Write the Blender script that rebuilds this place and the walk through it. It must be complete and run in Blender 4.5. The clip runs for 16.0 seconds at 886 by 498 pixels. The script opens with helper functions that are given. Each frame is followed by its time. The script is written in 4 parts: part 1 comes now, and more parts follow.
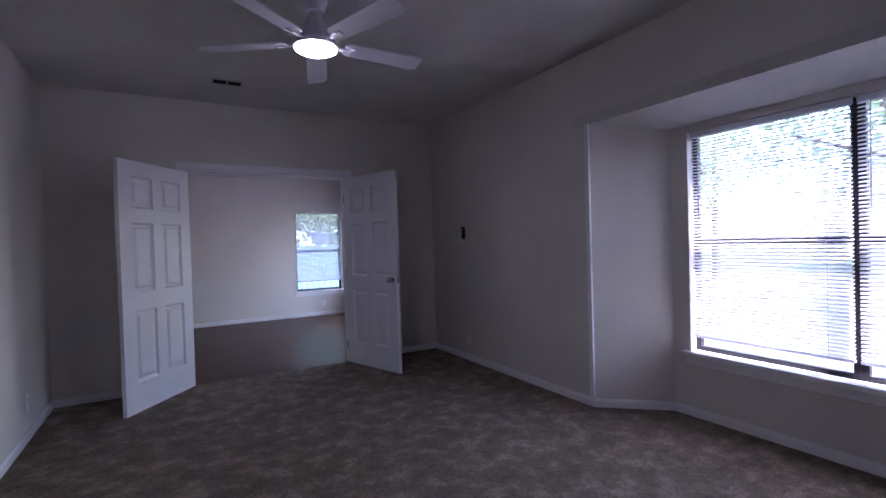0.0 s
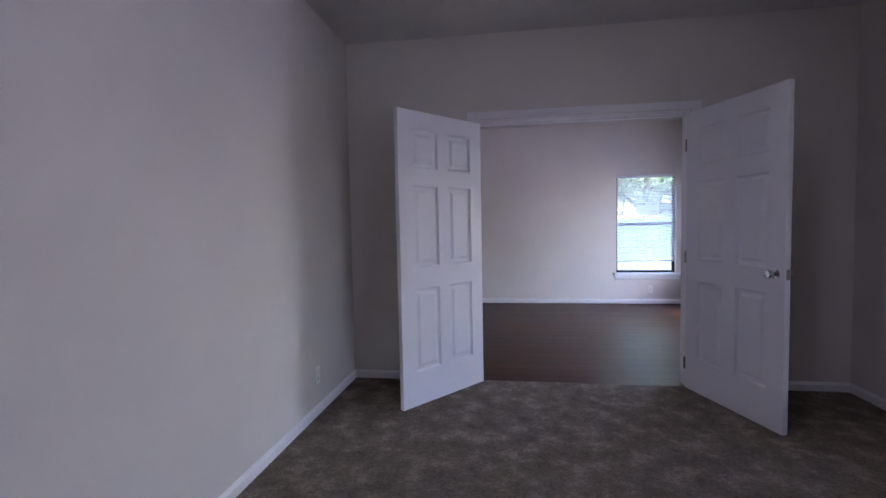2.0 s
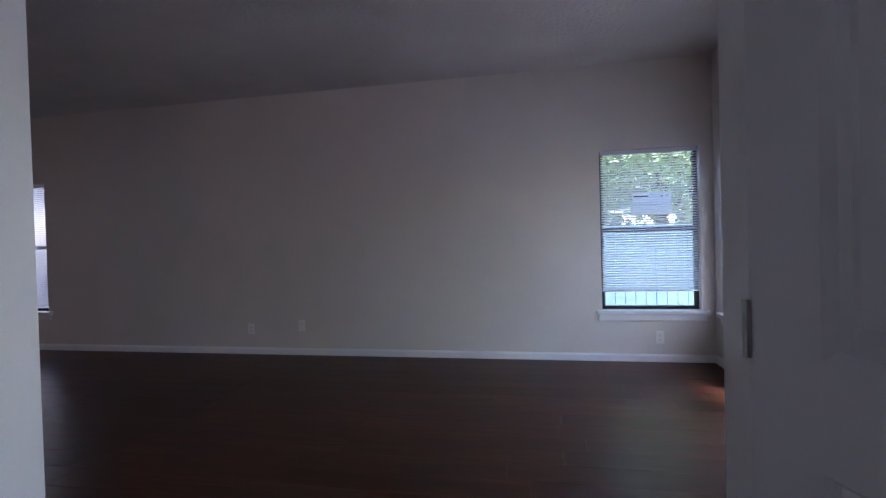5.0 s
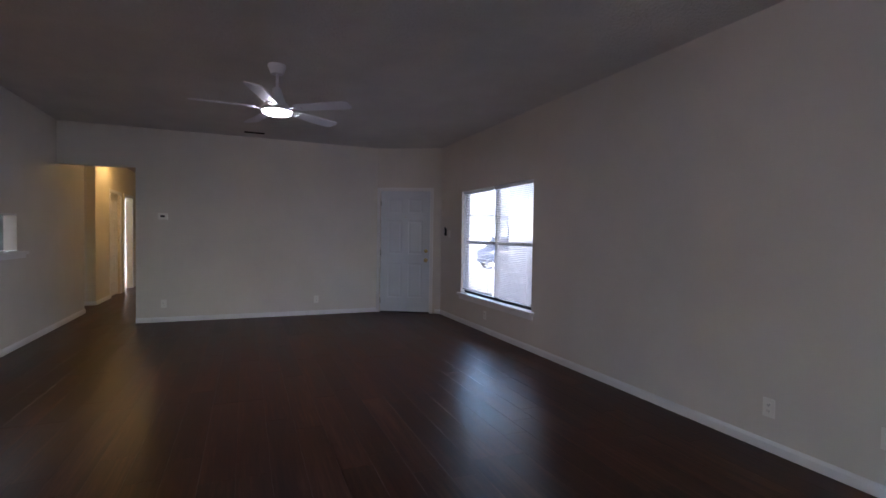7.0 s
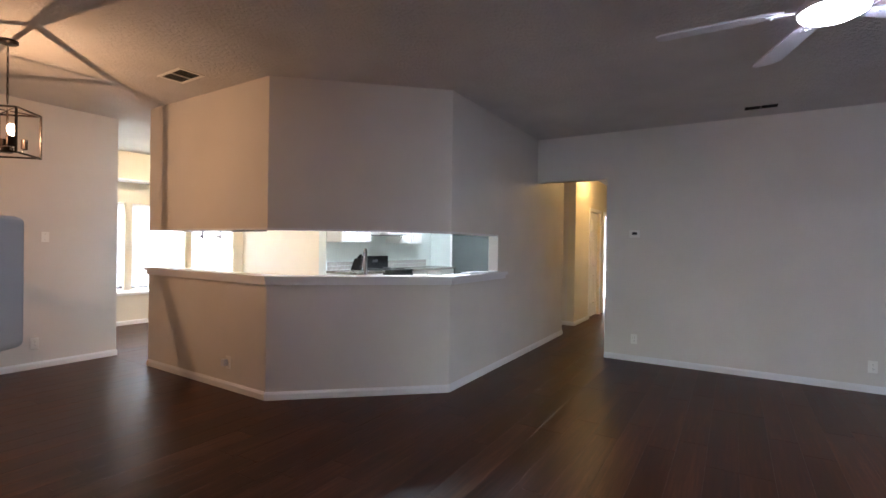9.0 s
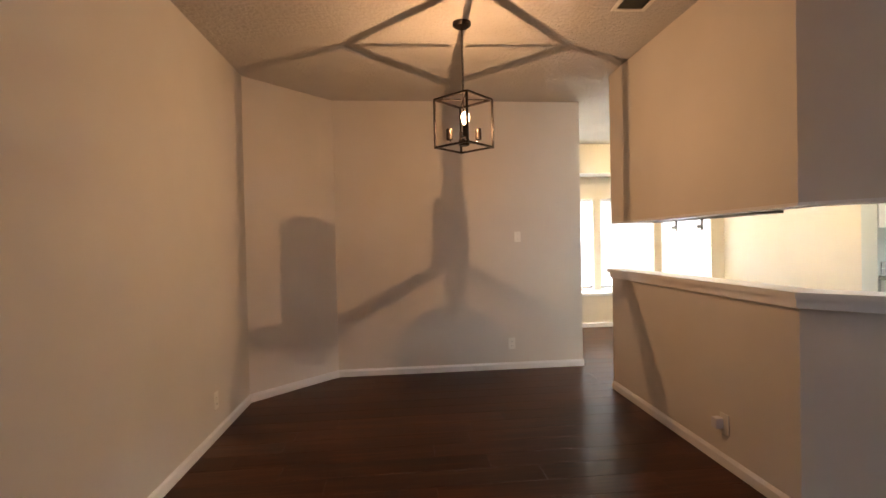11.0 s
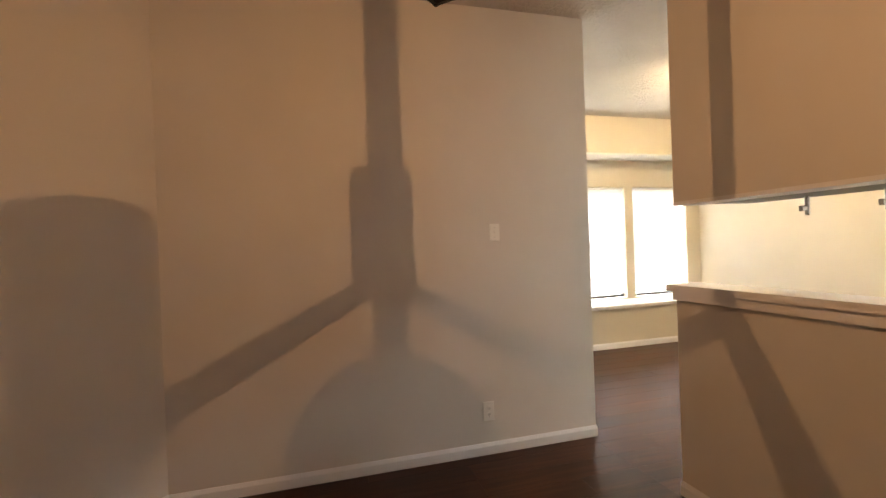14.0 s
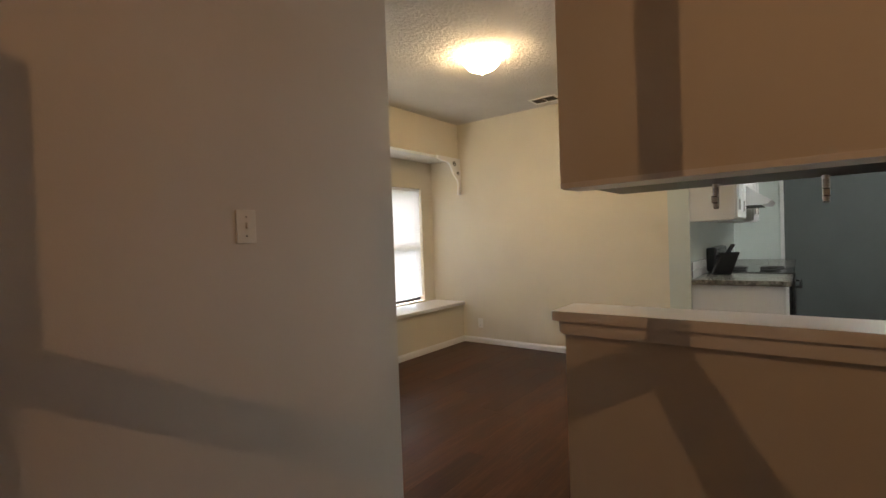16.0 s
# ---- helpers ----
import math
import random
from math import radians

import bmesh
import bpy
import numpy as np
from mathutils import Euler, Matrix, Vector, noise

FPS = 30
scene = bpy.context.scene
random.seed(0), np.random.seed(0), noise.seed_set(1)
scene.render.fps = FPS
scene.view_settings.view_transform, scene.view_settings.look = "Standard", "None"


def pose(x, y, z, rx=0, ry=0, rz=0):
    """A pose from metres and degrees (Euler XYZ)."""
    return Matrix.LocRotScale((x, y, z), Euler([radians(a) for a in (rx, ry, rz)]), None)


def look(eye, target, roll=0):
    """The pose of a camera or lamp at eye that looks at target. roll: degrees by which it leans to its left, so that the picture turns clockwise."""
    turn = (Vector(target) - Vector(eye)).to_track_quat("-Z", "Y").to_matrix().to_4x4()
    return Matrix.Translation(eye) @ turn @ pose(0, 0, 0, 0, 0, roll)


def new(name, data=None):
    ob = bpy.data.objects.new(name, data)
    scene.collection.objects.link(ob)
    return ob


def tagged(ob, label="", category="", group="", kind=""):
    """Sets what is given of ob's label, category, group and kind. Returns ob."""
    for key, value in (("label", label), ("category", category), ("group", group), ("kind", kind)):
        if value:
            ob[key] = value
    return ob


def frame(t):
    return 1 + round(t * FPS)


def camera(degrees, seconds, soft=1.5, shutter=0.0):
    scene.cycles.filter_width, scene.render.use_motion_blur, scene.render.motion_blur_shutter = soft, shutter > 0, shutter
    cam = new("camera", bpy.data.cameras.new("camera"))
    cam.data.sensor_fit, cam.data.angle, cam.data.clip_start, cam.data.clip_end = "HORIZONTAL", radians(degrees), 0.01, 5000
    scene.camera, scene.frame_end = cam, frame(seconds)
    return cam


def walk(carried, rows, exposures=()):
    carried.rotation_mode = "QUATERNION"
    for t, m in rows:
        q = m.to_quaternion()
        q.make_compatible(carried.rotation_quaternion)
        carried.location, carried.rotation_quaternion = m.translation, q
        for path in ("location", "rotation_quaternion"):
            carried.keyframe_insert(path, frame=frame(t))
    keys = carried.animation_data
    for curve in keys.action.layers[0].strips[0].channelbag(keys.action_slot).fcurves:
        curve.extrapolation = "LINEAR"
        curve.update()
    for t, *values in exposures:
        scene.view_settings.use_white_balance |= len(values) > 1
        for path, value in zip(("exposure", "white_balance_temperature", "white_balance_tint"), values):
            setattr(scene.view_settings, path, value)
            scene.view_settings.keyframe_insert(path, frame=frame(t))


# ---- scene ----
cam = camera(86.6, 16.0)
PATH = [
    (0, (-0.904, -5.108, 1.321), (0.091, -3.373, 1.289), -1.7),
    (0.5, (-0.79, -4.875, 1.319), (-0.179, -2.97, 1.303), -0.2),
    (1, (-0.716, -4.521, 1.314), (-0.527, -2.531, 1.281), 0.1),
    (1.5, (-0.63, -4.165, 1.297), (-0.913, -2.185, 1.257), -0.3),
    (2, (-0.519, -3.741, 1.282), (-0.812, -1.766, 1.173), -1.1),
    (2.5, (-0.348, -3.266, 1.28), (-0.382, -1.268, 1.199), -0.9),
    (3, (-0.22, -2.777, 1.262), (-0.128, -0.782, 1.162), -0.8),
    (3.2, (-0.176, -2.574, 1.261), (-0.036, -0.582, 1.135), -0.8),
    (5.3, (0.456, -0.524, 1.121), (-0.093, 1.399, 1.114), -0.8),
    (5.5, (0.419, -0.314, 1.11), (-0.271, 1.563, 1.112), -0.1),
    (6, (0.087, 0.229, 1.121), (-1.145, 1.805, 1.095), 0.4),
    (6.5, (-0.267, 0.507, 1.216), (-1.843, 1.738, 1.172), 0.7),
    (7, (-0.699, 0.76, 1.298), (-2.542, 1.532, 1.242), 0.9),
    (7.5, (-1.186, 0.823, 1.322), (-3.158, 1.156, 1.269), 0.7),
    (8, (-1.623, 0.863, 1.288), (-3.618, 0.719, 1.254), 0.6),
    (8.5, (-2.061, 0.822, 1.296), (-3.94, 0.137, 1.276), 0.6),
    (9, (-2.492, 0.66, 1.331), (-4.193, -0.391, 1.318), 0.9),
    (9.5, (-2.846, 0.373, 1.325), (-4.203, -1.095, 1.266), 0.7),
    (10, (-3.118, 0.057, 1.331), (-4.146, -1.658, 1.285), 0.5),
    (10.2, (-3.218, -0.09, 1.331), (-4.088, -1.89, 1.278), 0.2),
    (12.3, (-3.322, -1.571, 1.274), (-2.882, -3.522, 1.271), -2.0),
    (12.5, (-3.388, -1.686, 1.292), (-2.977, -3.643, 1.293), -2.3),
    (13, (-3.393, -2.041, 1.288), (-3.154, -4.027, 1.294), -2.9),
    (13.5, (-3.376, -2.376, 1.283), (-3.462, -4.374, 1.303), -2.6),
    (14, (-3.353, -2.739, 1.289), (-3.916, -4.658, 1.275), -2.1),
    (14.5, (-3.383, -3.061, 1.277), (-4.249, -4.864, 1.26), -2.3),
    (15, (-3.399, -3.422, 1.288), (-4.597, -5.023, 1.25), -2.4),
    (15.5, (-3.492, -3.716, 1.281), (-4.878, -5.156, 1.233), -2.2),
    (16, (-3.678, -4.042, 1.294), (-5.265, -5.259, 1.257), -2.1),
]
EXPOSURES = [(0.0, 3.35, 5500, 36), (0.5, 3.2, 5700, 36), (1.0, 3.65, 5750, 35), (1.5, 3.8, 5700, 34), (3.0, 4.05, 5650, 31), (5.5, 2.92, 5700, 24), (6.5, 3.5, 5850, 20), (7.0, 3.78, 5900, 18), (8.0, 4.3, 5950, 17), (9.0, 4.6, 5800, 16),
             (10.0, 4.55, 6100, 14), (12.5, 4.52, 7100, 14), (13.5, 4.45, 7050, 14), (14.0, 4.3, 7000, 14), (14.5, 3.97, 6900, 14), (15.0, 3.5, 6850, 14), (16.0, 3.02, 6850, 14)]
walk(cam, [(t, look(eye, target, roll)) for t, eye, target, roll in PATH], EXPOSURES)

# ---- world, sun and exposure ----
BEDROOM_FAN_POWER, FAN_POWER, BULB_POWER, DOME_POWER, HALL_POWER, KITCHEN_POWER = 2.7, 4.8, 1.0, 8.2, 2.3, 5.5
PENDANT_WATTS = 1.22
world = bpy.data.worlds.new("sky")
scene.world = world
world.use_nodes = True
wn = world.node_tree.nodes
sky = wn.new("ShaderNodeTexSky")
sky.sky_type = "NISHITA"
sky.sun_disc = False
sky.sun_elevation = radians(48)
sky.sun_rotation = radians(200)
sky.air_density, sky.dust_density, sky.ozone_density = 1.4, 0.8, 2.0
wn["Background"].inputs[1].default_value = 0.15
world.node_tree.links.new(sky.outputs[0], wn["Background"].inputs[0])
sun = new("sun", bpy.data.lights.new("sun", "SUN"))
sun.data.energy, sun.data.angle, sun.data.color = 3.2, radians(12), (1.0, 0.96, 0.9)
sun.matrix_world = look((0, 0, 30), (-8, 20, 0))

# ---- materials ----


def nodes(name, color, rough=0.5, metal=0.0):
    m = bpy.data.materials.new(name)
    m.use_nodes = True
    b = m.node_tree.nodes["Principled BSDF"]
    b.inputs["Base Color"].default_value = (*color, 1)
    b.inputs["Roughness"].default_value = rough
    b.inputs["Metallic"].default_value = metal
    return m, m.node_tree, b


def node(tree, kind, **props):
    n = tree.nodes.new(kind)
    for socket, value in props.items():
        n.inputs[socket.replace("_", " ")].default_value = value
    return n


def ramp(tree, source, stops):
    r = tree.nodes.new("ShaderNodeValToRGB")
    e = r.color_ramp.elements
    while len(e) < len(stops):
        e.new(0.5)
    for i, (at, c) in enumerate(stops):
        e[i].position, e[i].color = at, (*c, 1)
    tree.links.new(source, r.inputs[0])
    return r.outputs[0]


def bump(tree, bsdf, height, strength, distance):
    b = node(tree, "ShaderNodeBump", Strength=strength, Distance=distance)
    tree.links.new(height, b.inputs["Height"])
    tree.links.new(b.outputs[0], bsdf.inputs["Normal"])


def coords(tree, scale=(1, 1, 1), turn=(0, 0, 0)):
    g = tree.nodes.new("ShaderNodeNewGeometry")
    p = node(tree, "ShaderNodeMapping", Scale=scale, Rotation=turn)
    tree.links.new(g.outputs["Position"], p.inputs[0])
    return p.outputs[0]


def noise_tex(tree, vec, scale, detail=3.0, rough=0.5):
    n = node(tree, "ShaderNodeTexNoise", Scale=scale, Detail=detail, Roughness=rough)
    tree.links.new(vec, n.inputs["Vector"])
    return n.outputs["Fac"]


def painted(name, color, rough, vary=0.06, grain=260.0, relief=0.05, scale=1.7):
    """Paint with faint rolled texture and broad uneven tone."""
    m, t, b = nodes(name, color, rough)
    v = coords(t)
    lo = tuple(c * (1 - vary) for c in color)
    hi = tuple(min(1, c * (1 + vary * 0.6)) for c in color)
    t.links.new(ramp(t, noise_tex(t, v, scale, 5), ((0.3, lo), (0.7, hi))), b.inputs["Base Color"])
    bump(t, b, noise_tex(t, v, grain, 2), relief, 0.004)
    return m


def blind_material(name, color, through_part):
    m, t, b = nodes(name, color, 0.45)
    tr = t.nodes.new("ShaderNodeBsdfTranslucent")
    tr.inputs[0].default_value = (*color, 1)
    mix = t.nodes.new("ShaderNodeMixShader")
    mix.inputs[0].default_value = through_part
    t.links.new(b.outputs[0], mix.inputs[1])
    t.links.new(tr.outputs[0], mix.inputs[2])
    t.links.new(mix.outputs[0], t.nodes["Material Output"].inputs[0])
    return m


WALL = painted("wall_paint", (0.72, 0.675, 0.625), 0.62, 0.05, 190, 0.12)
WALL_SHEEN = painted("semi_gloss_wall_paint", (0.70, 0.66, 0.62), 0.5, 0.06, 40, 0.1)
CREAM = painted("cream_wall_paint", (0.72, 0.66, 0.55), 0.55, 0.04, 190, 0.1)
KITCHEN = painted("pale_kitchen_paint", (0.60, 0.66, 0.64), 0.55, 0.04)
SLATE = painted("slate_grey_wall", (0.088, 0.102, 0.102), 0.55, 0.1)
TRIM = painted("white_trim_paint", (0.84, 0.83, 0.84), 0.35, 0.03, 60, 0.04)
DOOR = painted("white_door_paint", (0.76, 0.75, 0.78), 0.4, 0.03, 120, 0.08)
FRONT = painted("pale_grey_door_paint", (0.70, 0.74, 0.80), 0.45, 0.05, 90, 0.06)
PLASTER = painted("white_plaster", (0.64, 0.625, 0.62), 0.7, 0.05, 30, 0.15)
APPLIANCE = painted("white_enamel", (0.75, 0.76, 0.76), 0.3, 0.02)
BLACK = painted("black_enamel", (0.012, 0.012, 0.014), 0.25, 0.3)
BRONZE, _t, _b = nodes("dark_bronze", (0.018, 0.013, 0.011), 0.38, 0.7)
CHROME, _t, _b = nodes("brushed_nickel", (0.55, 0.54, 0.53), 0.22, 1.0)
STEEL, _t, _b = nodes("polished_dark_steel", (0.26, 0.26, 0.27), 0.16, 1.0)
BRASS, _t, _b = nodes("worn_brass", (0.55, 0.42, 0.2), 0.3, 1.0)
FRAME, _t, _b = nodes("dark_anodised_aluminium", (0.02, 0.018, 0.022), 0.45, 0.4)
PLATE, _t, _b = nodes("ivory_plastic", (0.86, 0.84, 0.79), 0.4)
BRASS_DULL, _t, _b = nodes("dusty_vent_enamel", (0.22, 0.19, 0.15), 0.5)
SLOT, _t, _b = nodes("dark_slot", (0.02, 0.02, 0.02), 0.6)
PAPER = painted("printed_paper", (0.78, 0.81, 0.83), 0.6, 0.25, 60, 0.0, 30)
NOTICE = blind_material("thin_printed_paper", (0.88, 0.89, 0.95), 0.8)
FANWHITE = painted("white_fan_enamel", (0.72, 0.71, 0.76), 0.4, 0.03)


def ceiling_material():
    m, t, b = nodes("popcorn_ceiling", (0.6, 0.57, 0.55), 0.9)
    v = coords(t)
    t.links.new(ramp(t, noise_tex(t, v, 2.0, 4), ((0.3, (0.60, 0.57, 0.55)), (0.7, (0.68, 0.65, 0.625)))), b.inputs["Base Color"])
    lumps = ramp(t, noise_tex(t, v, 34, 4, 0.62), ((0.42, (0, 0, 0)), (0.62, (1, 1, 1))))
    bump(t, b, lumps, 0.5, 0.014)
    return m


CEILING = ceiling_material()


def carpet_material():
    m, t, b = nodes("brown_carpet", (0.13, 0.10, 0.08), 1.0)
    v = coords(t)
    broad = noise_tex(t, v, 6.5, 5, 0.62)
    tuft = noise_tex(t, v, 75, 3, 0.75)
    c1 = ramp(t, broad, ((0.36, (0.225, 0.178, 0.135)), (0.52, (0.30, 0.243, 0.186)), (0.64, (0.44, 0.36, 0.283))))
    c2 = ramp(t, tuft, ((0.34, (0.55, 0.53, 0.51)), (0.66, (1.0, 1.0, 1.0))))
    mix = t.nodes.new("ShaderNodeMix")
    mix.data_type, mix.blend_type = "RGBA", "MULTIPLY"
    mix.inputs[0].default_value = 1.0
    t.links.new(c1, mix.inputs[6])
    t.links.new(c2, mix.inputs[7])
    t.links.new(mix.outputs[2], b.inputs["Base Color"])
    b.inputs["Specular IOR Level"].default_value = 0.1
    bump(t, b, tuft, 0.9, 0.02)
    return m


CARPET = carpet_material()


def wood_floor_material():
    """Dark hand-scraped laminate: long fine streaks, a tone of its own for each plank."""
    m, t, b = nodes("dark_laminate", (0.05, 0.025, 0.016), 0.3)
    info = t.nodes.new("ShaderNodeObjectInfo")
    isl = t.nodes.new("ShaderNodeNewGeometry")
    mul = t.nodes.new("ShaderNodeMath")
    mul.operation = "ADD"
    t.links.new(info.outputs["Random"], mul.inputs[0])
    t.links.new(isl.outputs["Random Per Island"], mul.inputs[1])
    frac = t.nodes.new("ShaderNodeMath")
    frac.operation = "FRACT"
    t.links.new(mul.outputs[0], frac.inputs[0])
    far = t.nodes.new("ShaderNodeMath")
    far.operation = "MULTIPLY"
    far.inputs[1].default_value = 61.0
    t.links.new(frac.outputs[0], far.inputs[0])

    def shifted(scale):
        add = t.nodes.new("ShaderNodeVectorMath")
        add.operation = "ADD"
        t.links.new(coords(t, scale), add.inputs[0])
        t.links.new(far.outputs[0], add.inputs[1])
        return add.outputs[0]

    fine = noise_tex(t, shifted((2.6, 46.0, 1.0)), 1.0, 6, 0.68)
    wide = noise_tex(t, shifted((0.9, 7.0, 1.0)), 1.0, 3, 0.5)
    both = node(t, "ShaderNodeMath")
    both.operation = "MULTIPLY_ADD"
    both.inputs[1].default_value = 0.55
    half = node(t, "ShaderNodeMath")
    half.operation = "MULTIPLY"
    half.inputs[1].default_value = 0.45
    t.links.new(wide, half.inputs[0])
    t.links.new(fine, both.inputs[0])
    t.links.new(half.outputs[0], both.inputs[2])
    base = ramp(t, both.outputs[0], ((0.32, (0.030, 0.0098, 0.005)), (0.5, (0.060, 0.0218, 0.0115)), (0.68, (0.118, 0.049, 0.027))))
    tone = ramp(t, frac.outputs[0], ((0.0, (0.74, 0.72, 0.70)), (1.0, (1.2, 1.2, 1.2))))
    shade_mix = t.nodes.new("ShaderNodeMix")
    shade_mix.data_type, shade_mix.blend_type = "RGBA", "MULTIPLY"
    shade_mix.inputs[0].default_value = 1.0
    t.links.new(base, shade_mix.inputs[6])
    t.links.new(tone, shade_mix.inputs[7])
    t.links.new(shade_mix.outputs[2], b.inputs["Base Color"])
    r = ramp(t, both.outputs[0], ((0.3, (0.28, 0.28, 0.28)), (0.7, (0.40, 0.40, 0.40))))
    t.links.new(r, b.inputs["Roughness"])
    b.inputs["Specular IOR Level"].default_value = 0.14
    bump(t, b, both.outputs[0], 0.12, 0.003)
    return m


WOOD = wood_floor_material()


def stone_material():
    m, t, b = nodes("grey_stone_tile", (0.3, 0.29, 0.28), 0.5)
    v = coords(t)
    t.links.new(ramp(t, noise_tex(t, v, 14, 6, 0.7), ((0.3, (0.22, 0.21, 0.205)), (0.7, (0.42, 0.40, 0.385)))), b.inputs["Base Color"])
    bump(t, b, noise_tex(t, v, 40, 4), 0.2, 0.005)
    return m


STONE = stone_material()


def granite_material():
    m, t, b = nodes("speckled_laminate_counter", (0.1, 0.1, 0.1), 0.25)
    v = coords(t)
    t.links.new(ramp(t, noise_tex(t, v, 32, 6, 0.8), ((0.35, (0.03, 0.028, 0.026)), (0.52, (0.16, 0.15, 0.13)), (0.7, (0.42, 0.40, 0.36)))), b.inputs["Base Color"])
    return m


GRANITE = granite_material()


SLAT = blind_material("white_vinyl_slat", (0.8, 0.8, 0.84), 0.3)
SHADE = blind_material("white_fabric_shade", (0.78, 0.79, 0.82), 0.072)


def glass_material():
    m, t, b = nodes("window_glass", (1, 1, 1), 0.0)
    b.inputs["Transmission Weight"].default_value = 1.0
    b.inputs["IOR"].default_value = 1.05
    return m


GLASS = glass_material()


def glow(name, color, strength):
    m, t, b = nodes(name, (0.9, 0.9, 0.9), 0.4)
    b.inputs["Emission Color"].default_value = (*color, 1)
    b.inputs["Emission Strength"].default_value = strength
    return m


FAN_GLOW = glow("cool_white_led_diffuser", (0.92, 0.93, 1.0), FAN_POWER)
BEDROOM_FAN_GLOW = glow("white_led_diffuser", (0.96, 0.95, 1.0), BEDROOM_FAN_POWER)
BULB_GLOW = glow("warm_filament", (1.0, 0.62, 0.33), BULB_POWER)
DOME_GLOW = glow("warm_dome_glass", (1.0, 0.74, 0.40), DOME_POWER)
KITCHEN_GLOW = glow("cool_kitchen_fill", (0.91, 1.0, 0.96), KITCHEN_POWER)
HALL_GLOW = glow("warm_hall_globe", (1.0, 0.62, 0.2), HALL_POWER)


def leaf_material():
    m, t, b = nodes("tree_leaf", (0.07, 0.11, 0.04), 0.6)
    v = coords(t)
    t.links.new(ramp(t, noise_tex(t, v, 1.2, 4), ((0.3, (0.09, 0.13, 0.055)), (0.7, (0.19, 0.25, 0.12)))), b.inputs["Base Color"])
    tr = t.nodes.new("ShaderNodeBsdfTranslucent")
    tr.inputs[0].default_value = (0.55, 0.66, 0.42, 1)
    mix = t.nodes.new("ShaderNodeMixShader")
    mix.inputs[0].default_value = 0.65
    t.links.new(b.outputs[0], mix.inputs[1])
    t.links.new(tr.outputs[0], mix.inputs[2])
    t.links.new(mix.outputs[0], t.nodes["Material Output"].inputs[0])
    return m


LEAF = leaf_material()
BARK = painted("bark", (0.11, 0.085, 0.065), 0.9, 0.3, 30, 0.6, 8)
FENCE = painted("weathered_blue_grey_fence", (0.085, 0.15, 0.18), 0.8, 0.25, 60, 0.3, 5)
CONCRETE = painted("pale_concrete", (0.42, 0.41, 0.40), 0.85, 0.12, 50, 0.2, 0.8)
ASPHALT = painted("worn_grey_asphalt", (0.16, 0.155, 0.165), 0.9, 0.2, 60, 0.3, 1.5)
GRASS = painted("dry_grass", (0.12, 0.14, 0.06), 0.95, 0.3, 60, 0.5, 2)
SIDING = painted("pale_siding", (0.58, 0.57, 0.56), 0.8, 0.06, 20, 0.1)
CAR = painted("dark_blue_car_paint", (0.03, 0.035, 0.06), 0.25, 0.1)
ROOF = painted("grey_shingles", (0.12, 0.12, 0.125), 0.9, 0.2, 20, 0.3, 6)

# ---- mesh helpers ----


def mesh_object(name, bm, material, parent=None):
    me = bpy.data.meshes.new(name)
    bmesh.ops.recalc_face_normals(bm, faces=bm.faces)
    bm.to_mesh(me)
    bm.free()
    me.materials.append(material)
    ob = new(name, me)
    if parent is not None:
        ob.parent = parent
    return ob


def part(name, bm, material, parent, label=""):
    return tagged(mesh_object(name, bm, material, parent), label)


def thing(name, m, label, category, group=""):
    ob = new(name)
    ob.empty_display_size = 0.1
    ob.matrix_world = m
    return tagged(ob, label, category, group)


def structure(name, bm, material, label="", parent=None):
    return tagged(mesh_object(name, bm, material, parent), label, "", "", "structure")


def add_box(bm, x0, x1, y0, y1, z0, z1, bevel=0.0, segments=2):
    m = Matrix.Translation(((x0 + x1) / 2, (y0 + y1) / 2, (z0 + z1) / 2)) @ Matrix.Diagonal((x1 - x0, y1 - y0, z1 - z0, 1))
    g = bmesh.ops.create_cube(bm, size=1.0, matrix=m)
    if bevel:
        edges = list({e for v in g["verts"] for e in v.link_edges})
        bmesh.ops.bevel(bm, geom=edges, offset=bevel, segments=segments, affect="EDGES", profile=0.6)
    return bm


def box(x0, x1, y0, y1, z0, z1, bevel=0.0, segments=2):
    return add_box(bmesh.new(), x0, x1, y0, y1, z0, z1, bevel, segments)


def add_prism(bm, outline, z0, z1):
    low = [bm.verts.new((x, y, z0)) for x, y in outline]
    high = [bm.verts.new((x, y, z1)) for x, y in outline]
    n = len(outline)
    bm.faces.new(low[::-1])
    bm.faces.new(high)
    for i in range(n):
        bm.faces.new((low[i], low[(i + 1) % n], high[(i + 1) % n], high[i]))
    return bm


def prism(outline, z0, z1, bevel=0.0, segments=3):
    bm = add_prism(bmesh.new(), outline, z0, z1)
    if bevel:
        bmesh.ops.bevel(bm, geom=list(bm.edges), offset=bevel, segments=segments, affect="EDGES", profile=0.5)
    return bm


def lathe(profile, steps=32, bm=None, m=None):
    """A turned shape from (radius, z) pairs."""
    bm = bm or bmesh.new()
    m = m or Matrix.Identity(4)
    rings = []
    for r, z in profile:
        if r < 1e-5:
            rings.append([bm.verts.new(m @ Vector((0, 0, z)))])
        else:
            rings.append([bm.verts.new(m @ Vector((r * math.cos(a), r * math.sin(a), z))) for a in (2 * math.pi * k / steps for k in range(steps))])
    for a, b in zip(rings, rings[1:]):
        for k in range(steps):
            quad = (a[k % len(a)], a[(k + 1) % len(a)], b[(k + 1) % len(b)], b[k % len(b)])
            face = tuple(dict.fromkeys(quad))
            if len(face) > 2:
                bm.faces.new(face)
    for ring in (rings[0], rings[-1]):
        if len(ring) > 1:
            bm.faces.new(ring)
    return bm


